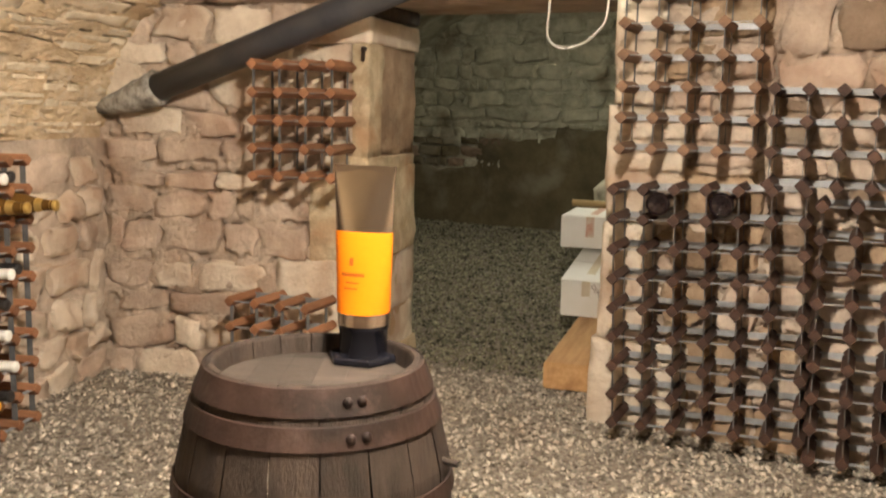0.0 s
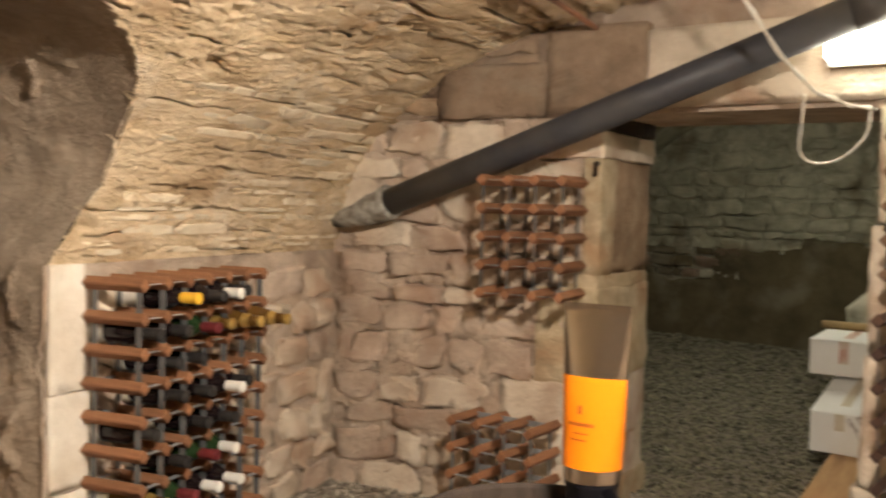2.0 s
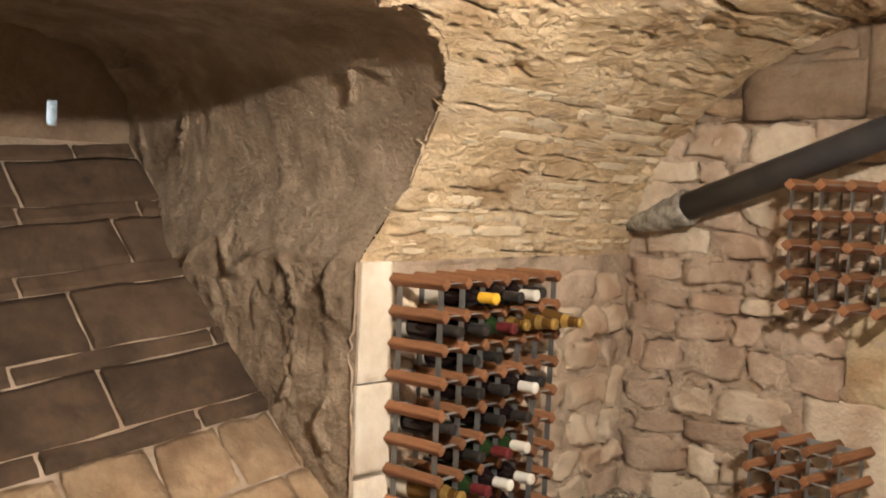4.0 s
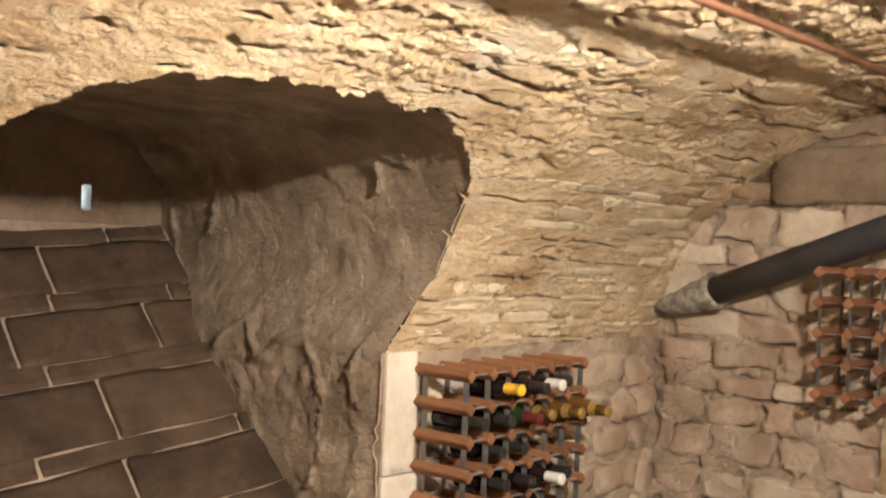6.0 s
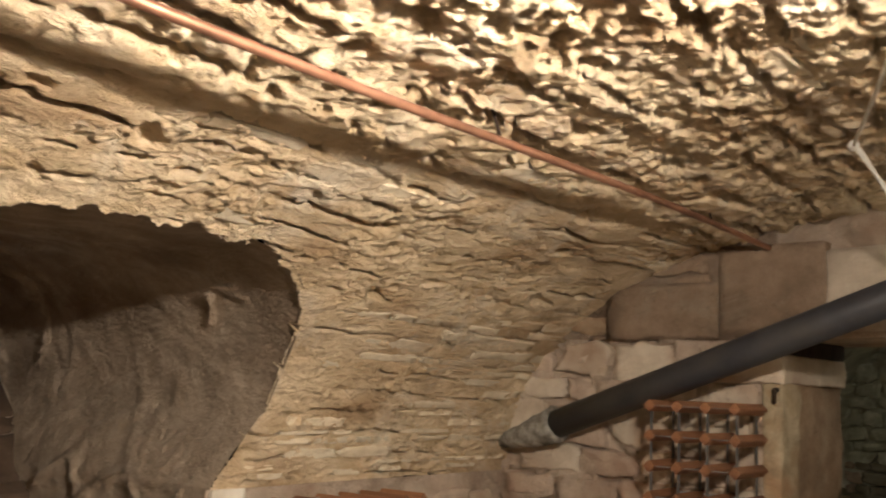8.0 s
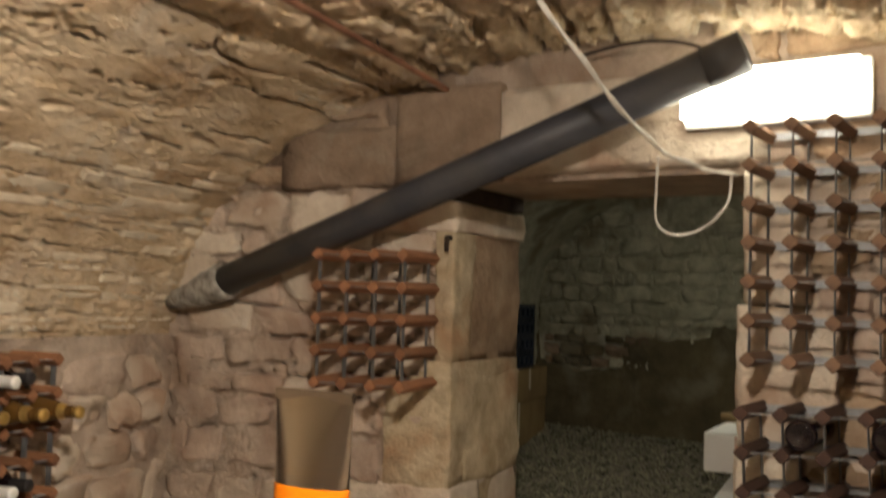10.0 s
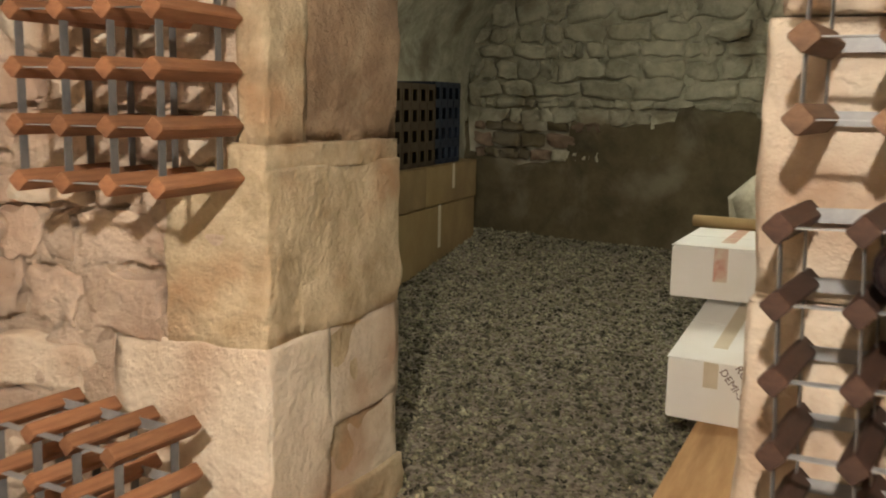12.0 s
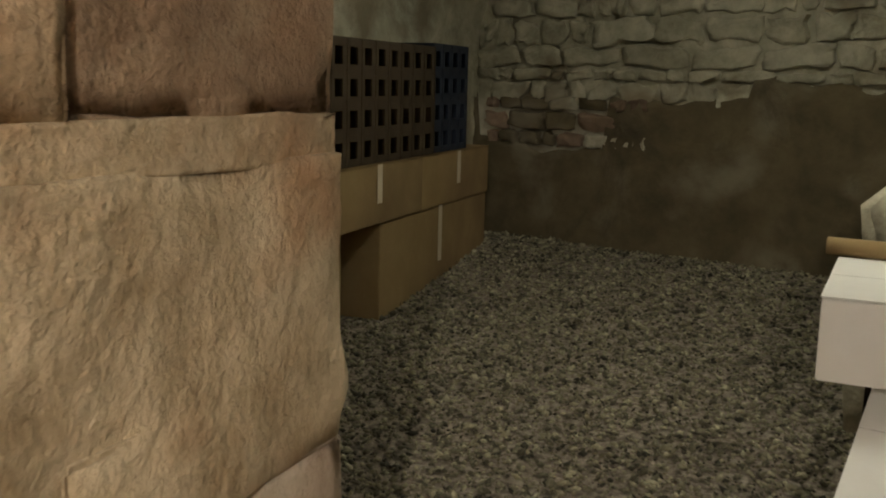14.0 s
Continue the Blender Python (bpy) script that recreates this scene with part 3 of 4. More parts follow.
# ---- window niche in the side wall ----
def niche_rim(q):
    """Outline of the niche's mouth, from the foot of one side over the arch to the other."""
    if q < 0.25:
        z = 0.02 + q / 0.25 * 1.13
        return NICHE_V + arch_half(z), z
    if q > 0.75:
        z = 0.02 + (1 - q) / 0.25 * 1.13
        return NICHE_V - arch_half(z), z
    phi = (q - 0.25) / 0.5 * math.pi
    c, s = math.cos(phi), math.sin(phi)
    return NICHE_V + 0.71 * math.copysign(abs(c) ** (2 / 3), c), 1.15 + 0.425 * abs(s) ** (2 / 3)


def niche_face(q, d):
    v, z = niche_rim(q)
    u0 = vault_u(z) + 0.004
    u = u0 + (NICHE_U - u0) * d
    low = max(0.0, min(1.0, (1.35 - z) / 0.5))
    relief = 0.018 * nz(u, v, z, 4) + (0.008 + 0.006 * low) * nz(u, v, z, 11) + (0.004 + 0.005 * low) * nz(u, v, z, 24)
    crack = abs(nz(u * 1.1, 4.0, z * 0.8, 3.3))
    relief -= 0.03 * max(0, 1 - crack / 0.03) * (d > 0.06) * (nz(u, 2.0, z, 2.1) > -0.1)
    v2 = NICHE_V + (v - NICHE_V) * (1 - 0.16 * d)
    edge = min(1.0, d / 0.04)
    return room(u, v2 - math.copysign(relief * edge, v - NICHE_V), z + 0.10 * d * (q > 0.25) * (q < 0.75) + 0.5 * relief * edge)


niche = tagged(sheet("window_niche", niche_face, 0, 1, 560, 0, 1, 200, RENDER), "deep arched window niche with coarse grey render", "niche", kind="structure")


def slope_z(u):
    return 0.487 + (-1.484 - u) * 0.85


slope = tagged(sheet("window_slope", lambda v, u: room(u, v, slope_z(u) - 0.014 + 0.006 * nz(u, v, 2, 6)), -2.62, -1.40, 40, -1.06, -2.5, 50, MORTAR),
               "sloping sill of large brown stone slabs with pale joints", "sill", kind="structure")
u, wide = -1.10, False
while u > -2.42:
    step = (random.uniform(0.15, 0.19) if wide else random.uniform(0.055, 0.065)) if u < -1.40 else 0.17
    v = -2.6 + random.uniform(-0.2, 0.1)
    while v < -1.42:
        w = random.uniform(0.42, 0.8) if u < -1.36 else random.uniform(0.2, 0.34)
        hi = min(v + w, -1.41)
        if hi - v > 0.05:
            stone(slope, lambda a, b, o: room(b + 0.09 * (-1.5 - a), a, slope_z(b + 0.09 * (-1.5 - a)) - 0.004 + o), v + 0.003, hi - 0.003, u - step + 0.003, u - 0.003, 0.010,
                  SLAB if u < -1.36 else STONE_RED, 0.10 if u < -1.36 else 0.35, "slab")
        v += w
    u -= step
    wide = not wide

niche_back = tagged(empty("wall_niche_back"), "wall with a slit window at the top of the niche, coloured dark for its shade", "wall", kind="structure")
WV, WZ = -1.712, 1.372
# brown here stands in for the shade deep in the niche
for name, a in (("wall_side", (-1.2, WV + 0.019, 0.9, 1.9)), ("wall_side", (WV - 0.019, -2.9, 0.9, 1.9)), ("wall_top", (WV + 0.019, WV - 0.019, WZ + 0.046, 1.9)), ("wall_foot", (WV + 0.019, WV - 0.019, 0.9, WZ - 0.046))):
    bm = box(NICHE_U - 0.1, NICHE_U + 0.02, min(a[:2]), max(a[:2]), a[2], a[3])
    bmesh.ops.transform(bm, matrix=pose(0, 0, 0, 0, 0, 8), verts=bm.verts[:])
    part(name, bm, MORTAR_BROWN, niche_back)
day = box(NICHE_U - 0.14, NICHE_U - 0.13, WV - 0.06, WV + 0.06, WZ - 0.07, WZ + 0.07)
bmesh.ops.transform(day, matrix=pose(0, 0, 0, 0, 0, 8), verts=day.verts[:])
tagged(part("backdrop", day, DAYLIGHT), "bluish daylight outside the slit window", "sky", kind="structure")
bracket = tagged(part("iron_bracket", tube([room(NICHE_U, -1.75, 1.66), room(-2.2, -1.62, 1.66), room(-2.2, -1.51, 1.672), room(-2.2, -1.47, 1.672)], lambda t: 0.006 if t < 0.6 else 0.017, 8), IRON), "dark iron bar across the niche wall", "bracket")

# ---- far room ----
FAR_A, FAR_B = Vector((-1.75, 3.90, 0)), Vector((1.75, 3.36, 0))


def far_point(s, z, out=0.0):
    p = FAR_A.lerp(FAR_B, s / 3.54)
    n = Vector((-0.152, -0.988, 0))
    return Vector((p.x, p.y, z)) + n * out


def damp_top(s):
    return 0.86 + 0.05 * nz(s, 0, 0, 2.2) + 0.04 * nz(s, 3, 0, 9) + (0.09 if s > 1.6 else 0.0) - (0.22 if 0.25 < s < 0.95 else 0.0)


wall_far = tagged(sheet("wall_far", lambda s, z: far_point(s, z, rubble(s, z, 21) * 0.6 - 0.010), 0, 3.54, 130, -0.1, 2.2, 90, GREYSTONE),
                  "grey limestone wall of the far cellar room", "wall", kind="structure")
far_render = tagged(sheet("damp_render", lambda s, z: far_point(s, z * damp_top(s), 0.022 + 0.008 * nz(s, z, 4, 5) + 0.004 * nz(s, z, 4, 20) - (0.03 if z > 0.985 else 0)), 0, 3.54, 150, 0, 1, 50, DAMP),
                    "dark damp-stained render on the lower wall", "render", kind="structure")
wall_far_left = tagged(sheet("wall_far_left", lambda y, z: Vector((-1.42 - 0.05 * (y - 2) + rubble(y, z, 31), y, z)), 0.3, 4.0, 80, -0.1, 2.2, 50, GREYSTONE),
                       "grey rubble side wall of the far room", "wall", kind="structure")
wall_far_right = tagged(sheet("wall_far_right", lambda y, z: Vector((1.25 + rubble(y, z, 33), y, z)), 0.4, 4.0, 60, -0.1, 2.2, 40, GREYSTONE),
                        "rubble side wall of the far room", "wall", kind="structure")
ceiling_far = tagged(sheet("ceiling_far", lambda y, th: Vector((-0.09 + (1.42 - rubble(y, th, 41)) * -math.cos(th), y, 1.1 + (0.82 - rubble(y, th, 41)) * math.sin(th))), 0.42, 4.0, 80, 0, math.pi, 60, GREYSTONE),
                     "grey stone vault of the far room", "ceiling", kind="structure")


# ================= wine racks =================
def wood_bar(depth):
    """A rack bar: a notched square rail with bevelled top and foot, front end at y = 0."""
    bm = bmesh.new()
    h, c = 0.0215, 0.0025
    prof = [(-c, h - c), (c, h - c), (h - c, c), (h - c, -c), (c, c - h), (-c, c - h), (c - h, -c), (c - h, c)]
    a = [bm.verts.new((x * 0.93, 0, z * 0.93)) for x, z in prof]
    a2 = [bm.verts.new((x, 0.003, z)) for x, z in prof]
    b = [bm.verts.new((x, depth, z)) for x, z in prof]
    bm.faces.new(a)
    bm.faces.new(b[::-1])
    for p, q in ((a, a2), (a2, b)):
        for k in range(8):
            j = (k + 1) % 8
            bm.faces.new((p[k], p[j], q[j], q[k]))
    bmesh.ops.recalc_face_normals(bm, faces=bm.faces[:])
    me = bpy.data.meshes.new("bar")
    bm.to_mesh(me)
    bm.free()
    return me


def plain(name, x0, x1, y0, y1, z0, z1, material):
    bm = box(x0, x1, y0, y1, z0, z1)
    me = bpy.data.meshes.new(name)
    bm.to_mesh(me)
    bm.free()
    me.materials.append(material)
    return me


def wine_rack(cols, rows, m, label, group="", wood=RACKWOOD, depth=0.228, px=0.1, pz=0.098, dull=0.0):
    """A rack of wooden bars on steel strips. Origin: the front foot of its first upright; x along it, y into its depth."""
    rack = tagged(empty("wine_rack", m), label, "wine rack", group)
    bar = wood_bar(depth)
    bar.materials.append(wood)
    up = plain("upright_strip", -0.0008, 0.0008, 0, 0.020, 0, rows * pz, STRIP_DARK)
    thin = plain("cross_strip", -0.004, cols * px + 0.004, 0, 0.018, -0.0008, 0.0008, STEEL)
    flat = plain("cross_strip", -0.004, cols * px + 0.004, 0, 0.0025, -0.010, 0.010, STEEL)
    for i in range(cols + 1):
        for y in (0.012, depth - 0.062):
            o = new("upright_strip", up)
            o.parent, o.location = rack, (i * px, y, 0.0)
        for j in range(rows + 1):
            o = new("bar", bar)
            o.parent, o.location = rack, (i * px, random.uniform(-0.002, 0.002), j * pz)
            o.rotation_euler = (0, random.uniform(-0.03, 0.03), random.uniform(-0.008, 0.008))
    for j in range(rows + 1):
        for y, strip_mesh in ((0.008, thin), (depth - 0.048, flat)):
            o = new("cross_strip", strip_mesh)
            o.parent, o.location = rack, (0, y, j * pz)
    return rack


FOOT = 0.022
# hung on the end wall
hung = wine_rack(3, 4, room_pose(-0.342, -0.254, 0.818, 0.0), "small empty wooden wine rack hung on the end wall", px=0.0965, depth=0.245)
# small rack standing before the end wall
low = wine_rack(3, 4, pose(-0.398, -0.311, -0.02, 0, 0, -1.6), "small empty wooden wine rack sunk in the gravel", px=0.106, depth=0.205, pz=0.095)
# against the side wall, full of bottles
side = wine_rack(6, 9, pose(-0.688, -1.400, FOOT, 0, 0, 98.5 + 3.5), "red-brown wooden wine rack filled with bottles", px=0.1, pz=0.095)
# on the right half of the end wall
RW = -3.0
rack_a = wine_rack(4, 6, pose(0.978, -0.240, 0.957, 0, 0, RW), "tall empty dusty wine rack stacked against the wall", "racks on the end wall", RACKDUSTY, px=0.099, pz=0.0955)
rack_b = wine_rack(6, 8, pose(0.994, -0.245, 0.072, 0, -2.2, RW), "dusty brown wine rack holding two bottles", "racks on the end wall", RACKDARK, px=0.095, pz=0.0945)
rack_c = wine_rack(8, 3, pose(1.425, -0.270, 0.866, 0, 0.5, RW), "dusty brown wine rack stacked above another", "racks on the end wall", RACKDARK, px=0.094, pz=0.093)
rack_d = wine_rack(6, 8, pose(1.592, -0.320, 0.060, 0, -1.0, RW), "dusty brown wine rack standing on the gravel", "racks on the end wall", RACKDARK, px=0.094, pz=0.094)


# ================= bottles =================
def wine_bottle(m, glass_mat, cap_mat, label, shape="bordeaux", paper=True):
    """A bottle along +z from its base at the origin."""
    ob = tagged(empty("wine_bottle", m), label, "bottle", "bottles in the racks")
    if shape == "champagne":
        prof = [(0.0, 0.007), (0.022, 0.005), (0.036, 0.0), (0.043, 0.008), (0.044, 0.02), (0.044, 0.12), (0.040, 0.16), (0.029, 0.21), (0.019, 0.25), (0.0165, 0.285), (0.0175, 0.29), (0.0175, 0.30), (0.0, 0.30)]
    else:
        prof = [(0.0, 0.012), (0.008, 0.0112), (0.016, 0.0088), (0.024, 0.0046), (0.031, 0.0), (0.0365, 0.006), (0.0375, 0.016), (0.0375, 0.19), (0.034, 0.208), (0.022, 0.226), (0.0155, 0.24), (0.0142, 0.29), (0.0155, 0.293), (0.0155, 0.302), (0.0, 0.302)]
    part("glass_body", lathe(prof, 20), glass_mat, ob, smooth=True)
    zc = 0.235 if shape == "champagne" else 0.243
    rc = 0.024 if shape == "champagne" else 0.0162
    part("capsule", lathe([(rc, zc), (0.0168, zc + 0.03), (0.0166, 0.290), (0.0178, 0.292), (0.0178, 0.301), (0.014, 0.304), (0.0, 0.304)], 16), cap_mat, ob, smooth=True)
    if paper:
        r = 0.0446 if shape == "champagne" else 0.0381
        part("paper_label", lathe([(r, 0.05), (r, 0.125)], 18, 0.4, 4.2), PAPER, ob, smooth=True)
    return ob


def in_rack(rack, col, row, px, pz, neck_out, slide=0.0):
    """Pose of a bottle that lies in a cell of a rack."""
    x, z = (col + 0.5) * px, row * pz + 0.052
    if neck_out:
        turn = pose(x, 0.235 + slide, z, 90, 0, 0)
    else:
        turn = pose(x, -0.012 + slide, z, -90, 0, 0)
    return rack.matrix_basis @ turn


B = "dark wine bottle lying on its side in the rack"
kinds = [(BOTTLE_BLACK, CAP_BLACK, "black-capped " + B, "bordeaux"), (BOTTLE_BLACK, CAP_WHITE, "white-capped " + B, "bordeaux"), (BOTTLE_GREEN, CAP_RED, "red-capped green wine bottle lying in the rack", "bordeaux"),
         (BOTTLE_AMBER, CAP_GOLD, "gold-capped amber wine bottle lying in the rack", "champagne"), (BOTTLE_BLACK, CAP_YELLOW, "yellow-capped " + B, "bordeaux"), (BOTTLE_GREEN, CAP_WHITE, "white-capped green wine bottle lying in the rack", "bordeaux")]
for col, row, kind, slide in ((1, 8, 4, 0.0), (2, 8, 0, -0.02), (3, 8, 1, -0.01), (4, 8, 0, 0.03), (1, 7, 0, 0.03), (2, 7, 2, 0.0), (3, 7, 3, 0.02), (4, 7, 3, -0.02), (5, 7, 3, -0.055), (0, 7, 0, 0.05),
                             (1, 6, 0, 0.06), (2, 6, 0, 0.05), (3, 5, 1, -0.02), (2, 5, 0, 0.02), (1, 5, 0, 0.04), (3, 4, 0, 0.0), (2, 4, 0, 0.03), (4, 5, 0, 0.02),
                             (2, 3, 2, 0.0), (3, 3, 5, 0.0), (1, 3, 0, 0.03), (2, 2, 1, -0.01), (1, 2, 2, 0.0), (3, 2, 1, -0.02), (0, 2, 3, 0.02), (2, 1, 4, -0.02), (3, 1, 0, 0.0), (1, 1, 0, 0.02), (2, 0, 2, 0), (0, 4, 0, 0.06)):
    g, c, lab, shp = kinds[kind]
    wine_bottle(in_rack(side, col, row, 0.1, 0.095, True, slide), g, c, lab, shp)
for col in (1, 3):
    wine_bottle(in_rack(rack_b, col, 7, 0.095, 0.0945, False, 0.0), BOTTLE_BLACK, CAP_BLACK, "dark wine bottle lying base outwards in the rack", "bordeaux", False)

# ================= barrel and tube =================
BX, BY, BTOP, BR = 0.728, -1.770, 0.625, 0.191
barrel = tagged(empty("barrel", pose(BX, BY, 0.0, 0, 0, 20)), "weathered brown oak wine barrel with rusty iron hoops", "barrel")


def belly(z):
    return BR + 0.064 * (1 - ((z - 0.3125) / 0.3125) ** 2)


N_STAVE = 18
for k in range(N_STAVE):
    a0, a1 = math.tau * k / N_STAVE + 0.006, math.tau * (k + 1) / N_STAVE - 0.006
    zs = [0.0, 0.05, 0.15, 0.3, 0.45, 0.53, 0.59, BTOP - 0.004, BTOP]
    out = [(belly(z) - (0.004 if z == BTOP else 0) + random.uniform(-0.0008, 0.0008), z) for z in zs]
    prof = out + [(BR - 0.013, BTOP), (BR - 0.016, BTOP - 0.006), (BR - 0.020, BTOP - 0.035), (BR - 0.020, 0.5)]
    part("stave", lathe(prof, 4, a0, a1), OAK, barrel)
for k in range(6):
    x0, x1 = -0.1725 + k * 0.0575, -0.1725 + (k + 1) * 0.0575 - 0.0006
    bm = bmesh.new()
    r = BR - 0.018
    xs = [x0 + (x1 - x0) * t / 6 for t in range(7)]
    top = [(x, math.sqrt(max(r * r - x * x, 0.0))) for x in xs]
    ring = [(x, -y) for x, y in top] + [(x, y) for x, y in reversed(top)]
    ring = [p for i, p in enumerate(ring) if p != ring[i - 1]]
    lo = [bm.verts.new((x, y, BTOP - 0.08)) for x, y in ring]
    hi = [bm.verts.new((x, y, BTOP - 0.037 + random.uniform(-0.0004, 0.0004))) for x, y in ring]
    bm.faces.new(lo)
    bm.faces.new(hi)
    for i in range(len(ring)):
        bm.faces.new((lo[i], lo[(i + 1) % len(ring)], hi[(i + 1) % len(ring)], hi[i]))
    part("head_board", bm, OAKHEAD, barrel, "grey worn head board")
for z0, z1 in ((0.578, 0.623), (0.527, 0.565), (0.40, 0.43), (0.20, 0.23), (0.07, 0.11), (0.004, 0.05)):
    prof = [(belly(z0) + 0.001, z0), (belly(z0) + 0.0042, z0 + 0.001), (belly(z1) + 0.0042, z1 - 0.001), (belly(z1) + 0.001, z1)]
    hoop = part("hoop", lathe(prof, 64), RUST, barrel, "rusty riveted iron hoop", smooth=False)
    if z0 > 0.45:
        for da in (-0.075, 0.045):
            a = radians(-63) + da - (0.03 if z0 < 0.5 else 0)
            r, zz = belly((z0 + z1) / 2) + 0.004, (z0 + z1) / 2
            bm = lathe([(0.0085, 0), (0.0085, 0.003), (0.006, 0.007), (0, 0.008)], 10)
            bmesh.ops.transform(bm, matrix=Matrix.Translation((r * math.cos(a), r * math.sin(a), zz)) @ Euler((0, radians(90), a)).to_matrix().to_4x4(), verts=bm.verts[:])
            part("rivet", bm, RUST, hoop, smooth=True)
bung = tube([(0.235 * math.cos(-0.25), 0.235 * math.sin(-0.25), 0.46), (0.268 * math.cos(-0.25), 0.268 * math.sin(-0.25), 0.455)], 0.007, 8)
part("peg", bung, OAK, barrel, "small wooden peg")

TX, TY, TZ = 0.757, -1.628, BTOP - 0.0365
gift = tagged(empty("champagne_tube", pose(TX, TY, TZ, 0, 0, 4)), "orange and silver champagne gift tube shaped like a paint tube", "gift tube")


def tube_shell(z0, z1, grow, rows=14):
    """The tube's skin: round at the foot, pressed flat at the crimp."""
    bm = bmesh.new()
    rings = []
    for k in range(rows + 1):
        z = z0 + (z1 - z0) * k / rows
        t = max(0.0, (z - 0.075) / 0.295)
        flat = 1 - 0.93 * t
        wx = 0.0495 * (1 + 0.24 * t) + grow
        wy = 0.0495 * flat + grow
        rings.append([bm.verts.new((wx * math.cos(math.tau * j / 40), wy * math.sin(math.tau * j / 40), z)) for j in range(40)])
    for a, b in zip(rings, rings[1:]):
        for j in range(40):
            bm.faces.new((a[j], a[(j + 1) % 40], b[(j + 1) % 40], b[j]))
    return bm


part("metal_skin", tube_shell(0.072, 0.368, 0.0), FOIL, gift, "satin silver skin", smooth=True)
part("crimp", box(-0.0612, 0.0612, -0.0045, 0.0045, 0.357, 0.371, 0.001), FOIL, gift)
label_band = part("orange_band", tube_shell(0.095, 0.248, 0.0008), ORANGE, gift, "bright orange wrap-around label", smooth=True)
hexa = lathe([(0.0, 0.0), (0.068, 0.0), (0.070, 0.004), (0.070, 0.011), (0.066, 0.014), (0.046, 0.016), (0.046, 0.018)], 6)
part("cap_foot", hexa, BLACKPLASTIC, gift, "black hexagonal foot")
part("cap", lathe([(0.045, 0.014), (0.046, 0.02), (0.046, 0.06), (0.048, 0.063), (0.048, 0.076), (0.0, 0.076)], 40), BLACKPLASTIC, gift, "black screw cap", smooth=True)


def label_bar(a0, a1, z0, z1):
    bm = bmesh.new()
    row = []
    for k in range(5):
        a = a0 + (a1 - a0) * k / 4
        for z in (z0, z1):
            t = max(0.0, (z - 0.075) / 0.295)
            row.append(bm.verts.new(((0.0495 * (1 + 0.24 * t) + 0.0016) * math.cos(a), (0.0495 * (1 - 0.93 * t) + 0.0016) * math.sin(a), z)))
    for k in range(4):
        bm.faces.new((row[2 * k], row[2 * k + 2], row[2 * k + 3], row[2 * k + 1]))
    part("printed_bar", bm, BROWNINK, label_band)


for a0, a1, z0, z1 in ((3.7, 4.62, 0.166, 0.172), (3.85, 4.4, 0.142, 0.145), (4.05, 4.2, 0.186, 0.200), (3.95, 4.45, 0.153, 0.1555)):
    label_bar(a0 + 0.35, a1 + 0.35, z0, z1)

# ================= pipes, cord, lamps, hook =================
P0, P1 = Vector((-0.93, -0.205, 1.066)), Vector((0.955, -0.20, 1.727))
drain = tagged(empty("drain_pipe"), "dark grey plastic drain pipe slanting across the wall", "pipe")
part("pipe_run", tube([P0.lerp(P1, 0.045), P0.lerp(P1, 0.5), P1], 0.052, 24), PVC, drain, smooth=True)
part("collar", tube([P0.lerp(P1, 0.95), P0.lerp(P1, 1.0)], 0.056, 24), PVC, drain, smooth=True)
bm = tube([P0.lerp(P1, 0.09), P0.lerp(P1, 0.06), P0.lerp(P1, 0.03), P0 + Vector((-0.03, 0.005, -0.005)), P0 + Vector((-0.09, 0.015, -0.02)), P0 + Vector((-0.15, 0.02, -0.035))], lambda t: 0.064 * (1 - t) ** 0.55 + 0.004, 18)
bmesh.ops.subdivide_edges(bm, edges=bm.edges[:], cuts=2, use_grid_fill=True)
for v in bm.verts:
    v.co += Vector((nz(*v.co, 18), nz(*v.co, 21), nz(*v.co, 24))) * 0.010
tagged(part("cement_plug", bm, CEMENT, smooth=True), "crusty pale cement round the end of the drain pipe", "cement")

copper_pts = [vault_point(v, math.acos(-(-0.04 - UC) / UW), 0.062 + 0.012 * math.sin(v * 2.0)) for v in np.linspace(-5.0, -0.02, 40)]
tagged(part("copper_pipe", tube(copper_pts, 0.0095, 10), COPPER, smooth=True), "long thin copper pipe fixed along the vault", "pipe")
for v in (-3.9, -2.65, -1.62, -0.5):
    a, b = vault_point(v, math.acos(0.54 / UW), 0.05 + 0.012 * math.sin(v * 2.0)), vault_point(v, math.acos(0.54 / UW), -0.02)
    tagged(part("pipe_clip", tube([a, b], 0.004, 6), IRON), "thin iron clip holding the copper pipe", "clip", "pipe clips")

lp = vault_point(-2.254, math.pi / 2 + 0.284, 0.012)
cord_thing = tagged(empty("cord"), "knotted white cord hanging from the vault to the jamb", "cord")
KNOT, JAMB = Vector((0.648, -0.930, 1.810)), Vector((0.905, -0.075, 1.43))
sag = spline([KNOT, Vector((0.70, -0.66, 1.64)), Vector((0.765, -0.36, 1.49)), Vector((0.83, -0.20, 1.445)), JAMB], 30)
part("strand", tube(sag, 0.0042, 8), CORD, cord_thing, smooth=True)
part("strand", tube([p + Vector((0.006 * math.sin(i * 0.9), 0.0, 0.006 * math.cos(i * 0.9))) for i, p in enumerate(sag)], 0.0036, 8), CORD, cord_thing, smooth=True)
part("hanging_end", tube(spline([lp + Vector((-0.03, 0.05, -0.02)), KNOT.lerp(lp, 0.5) + Vector((0, 0, -0.035)), KNOT], 16), 0.0042, 8), CORD, cord_thing, smooth=True)
part("knot", lathe([(0.0, -0.014), (0.010, -0.009), (0.0125, 0.0), (0.010, 0.009), (0.0, 0.014)], 12), CORD, cord_thing, smooth=True).location = KNOT
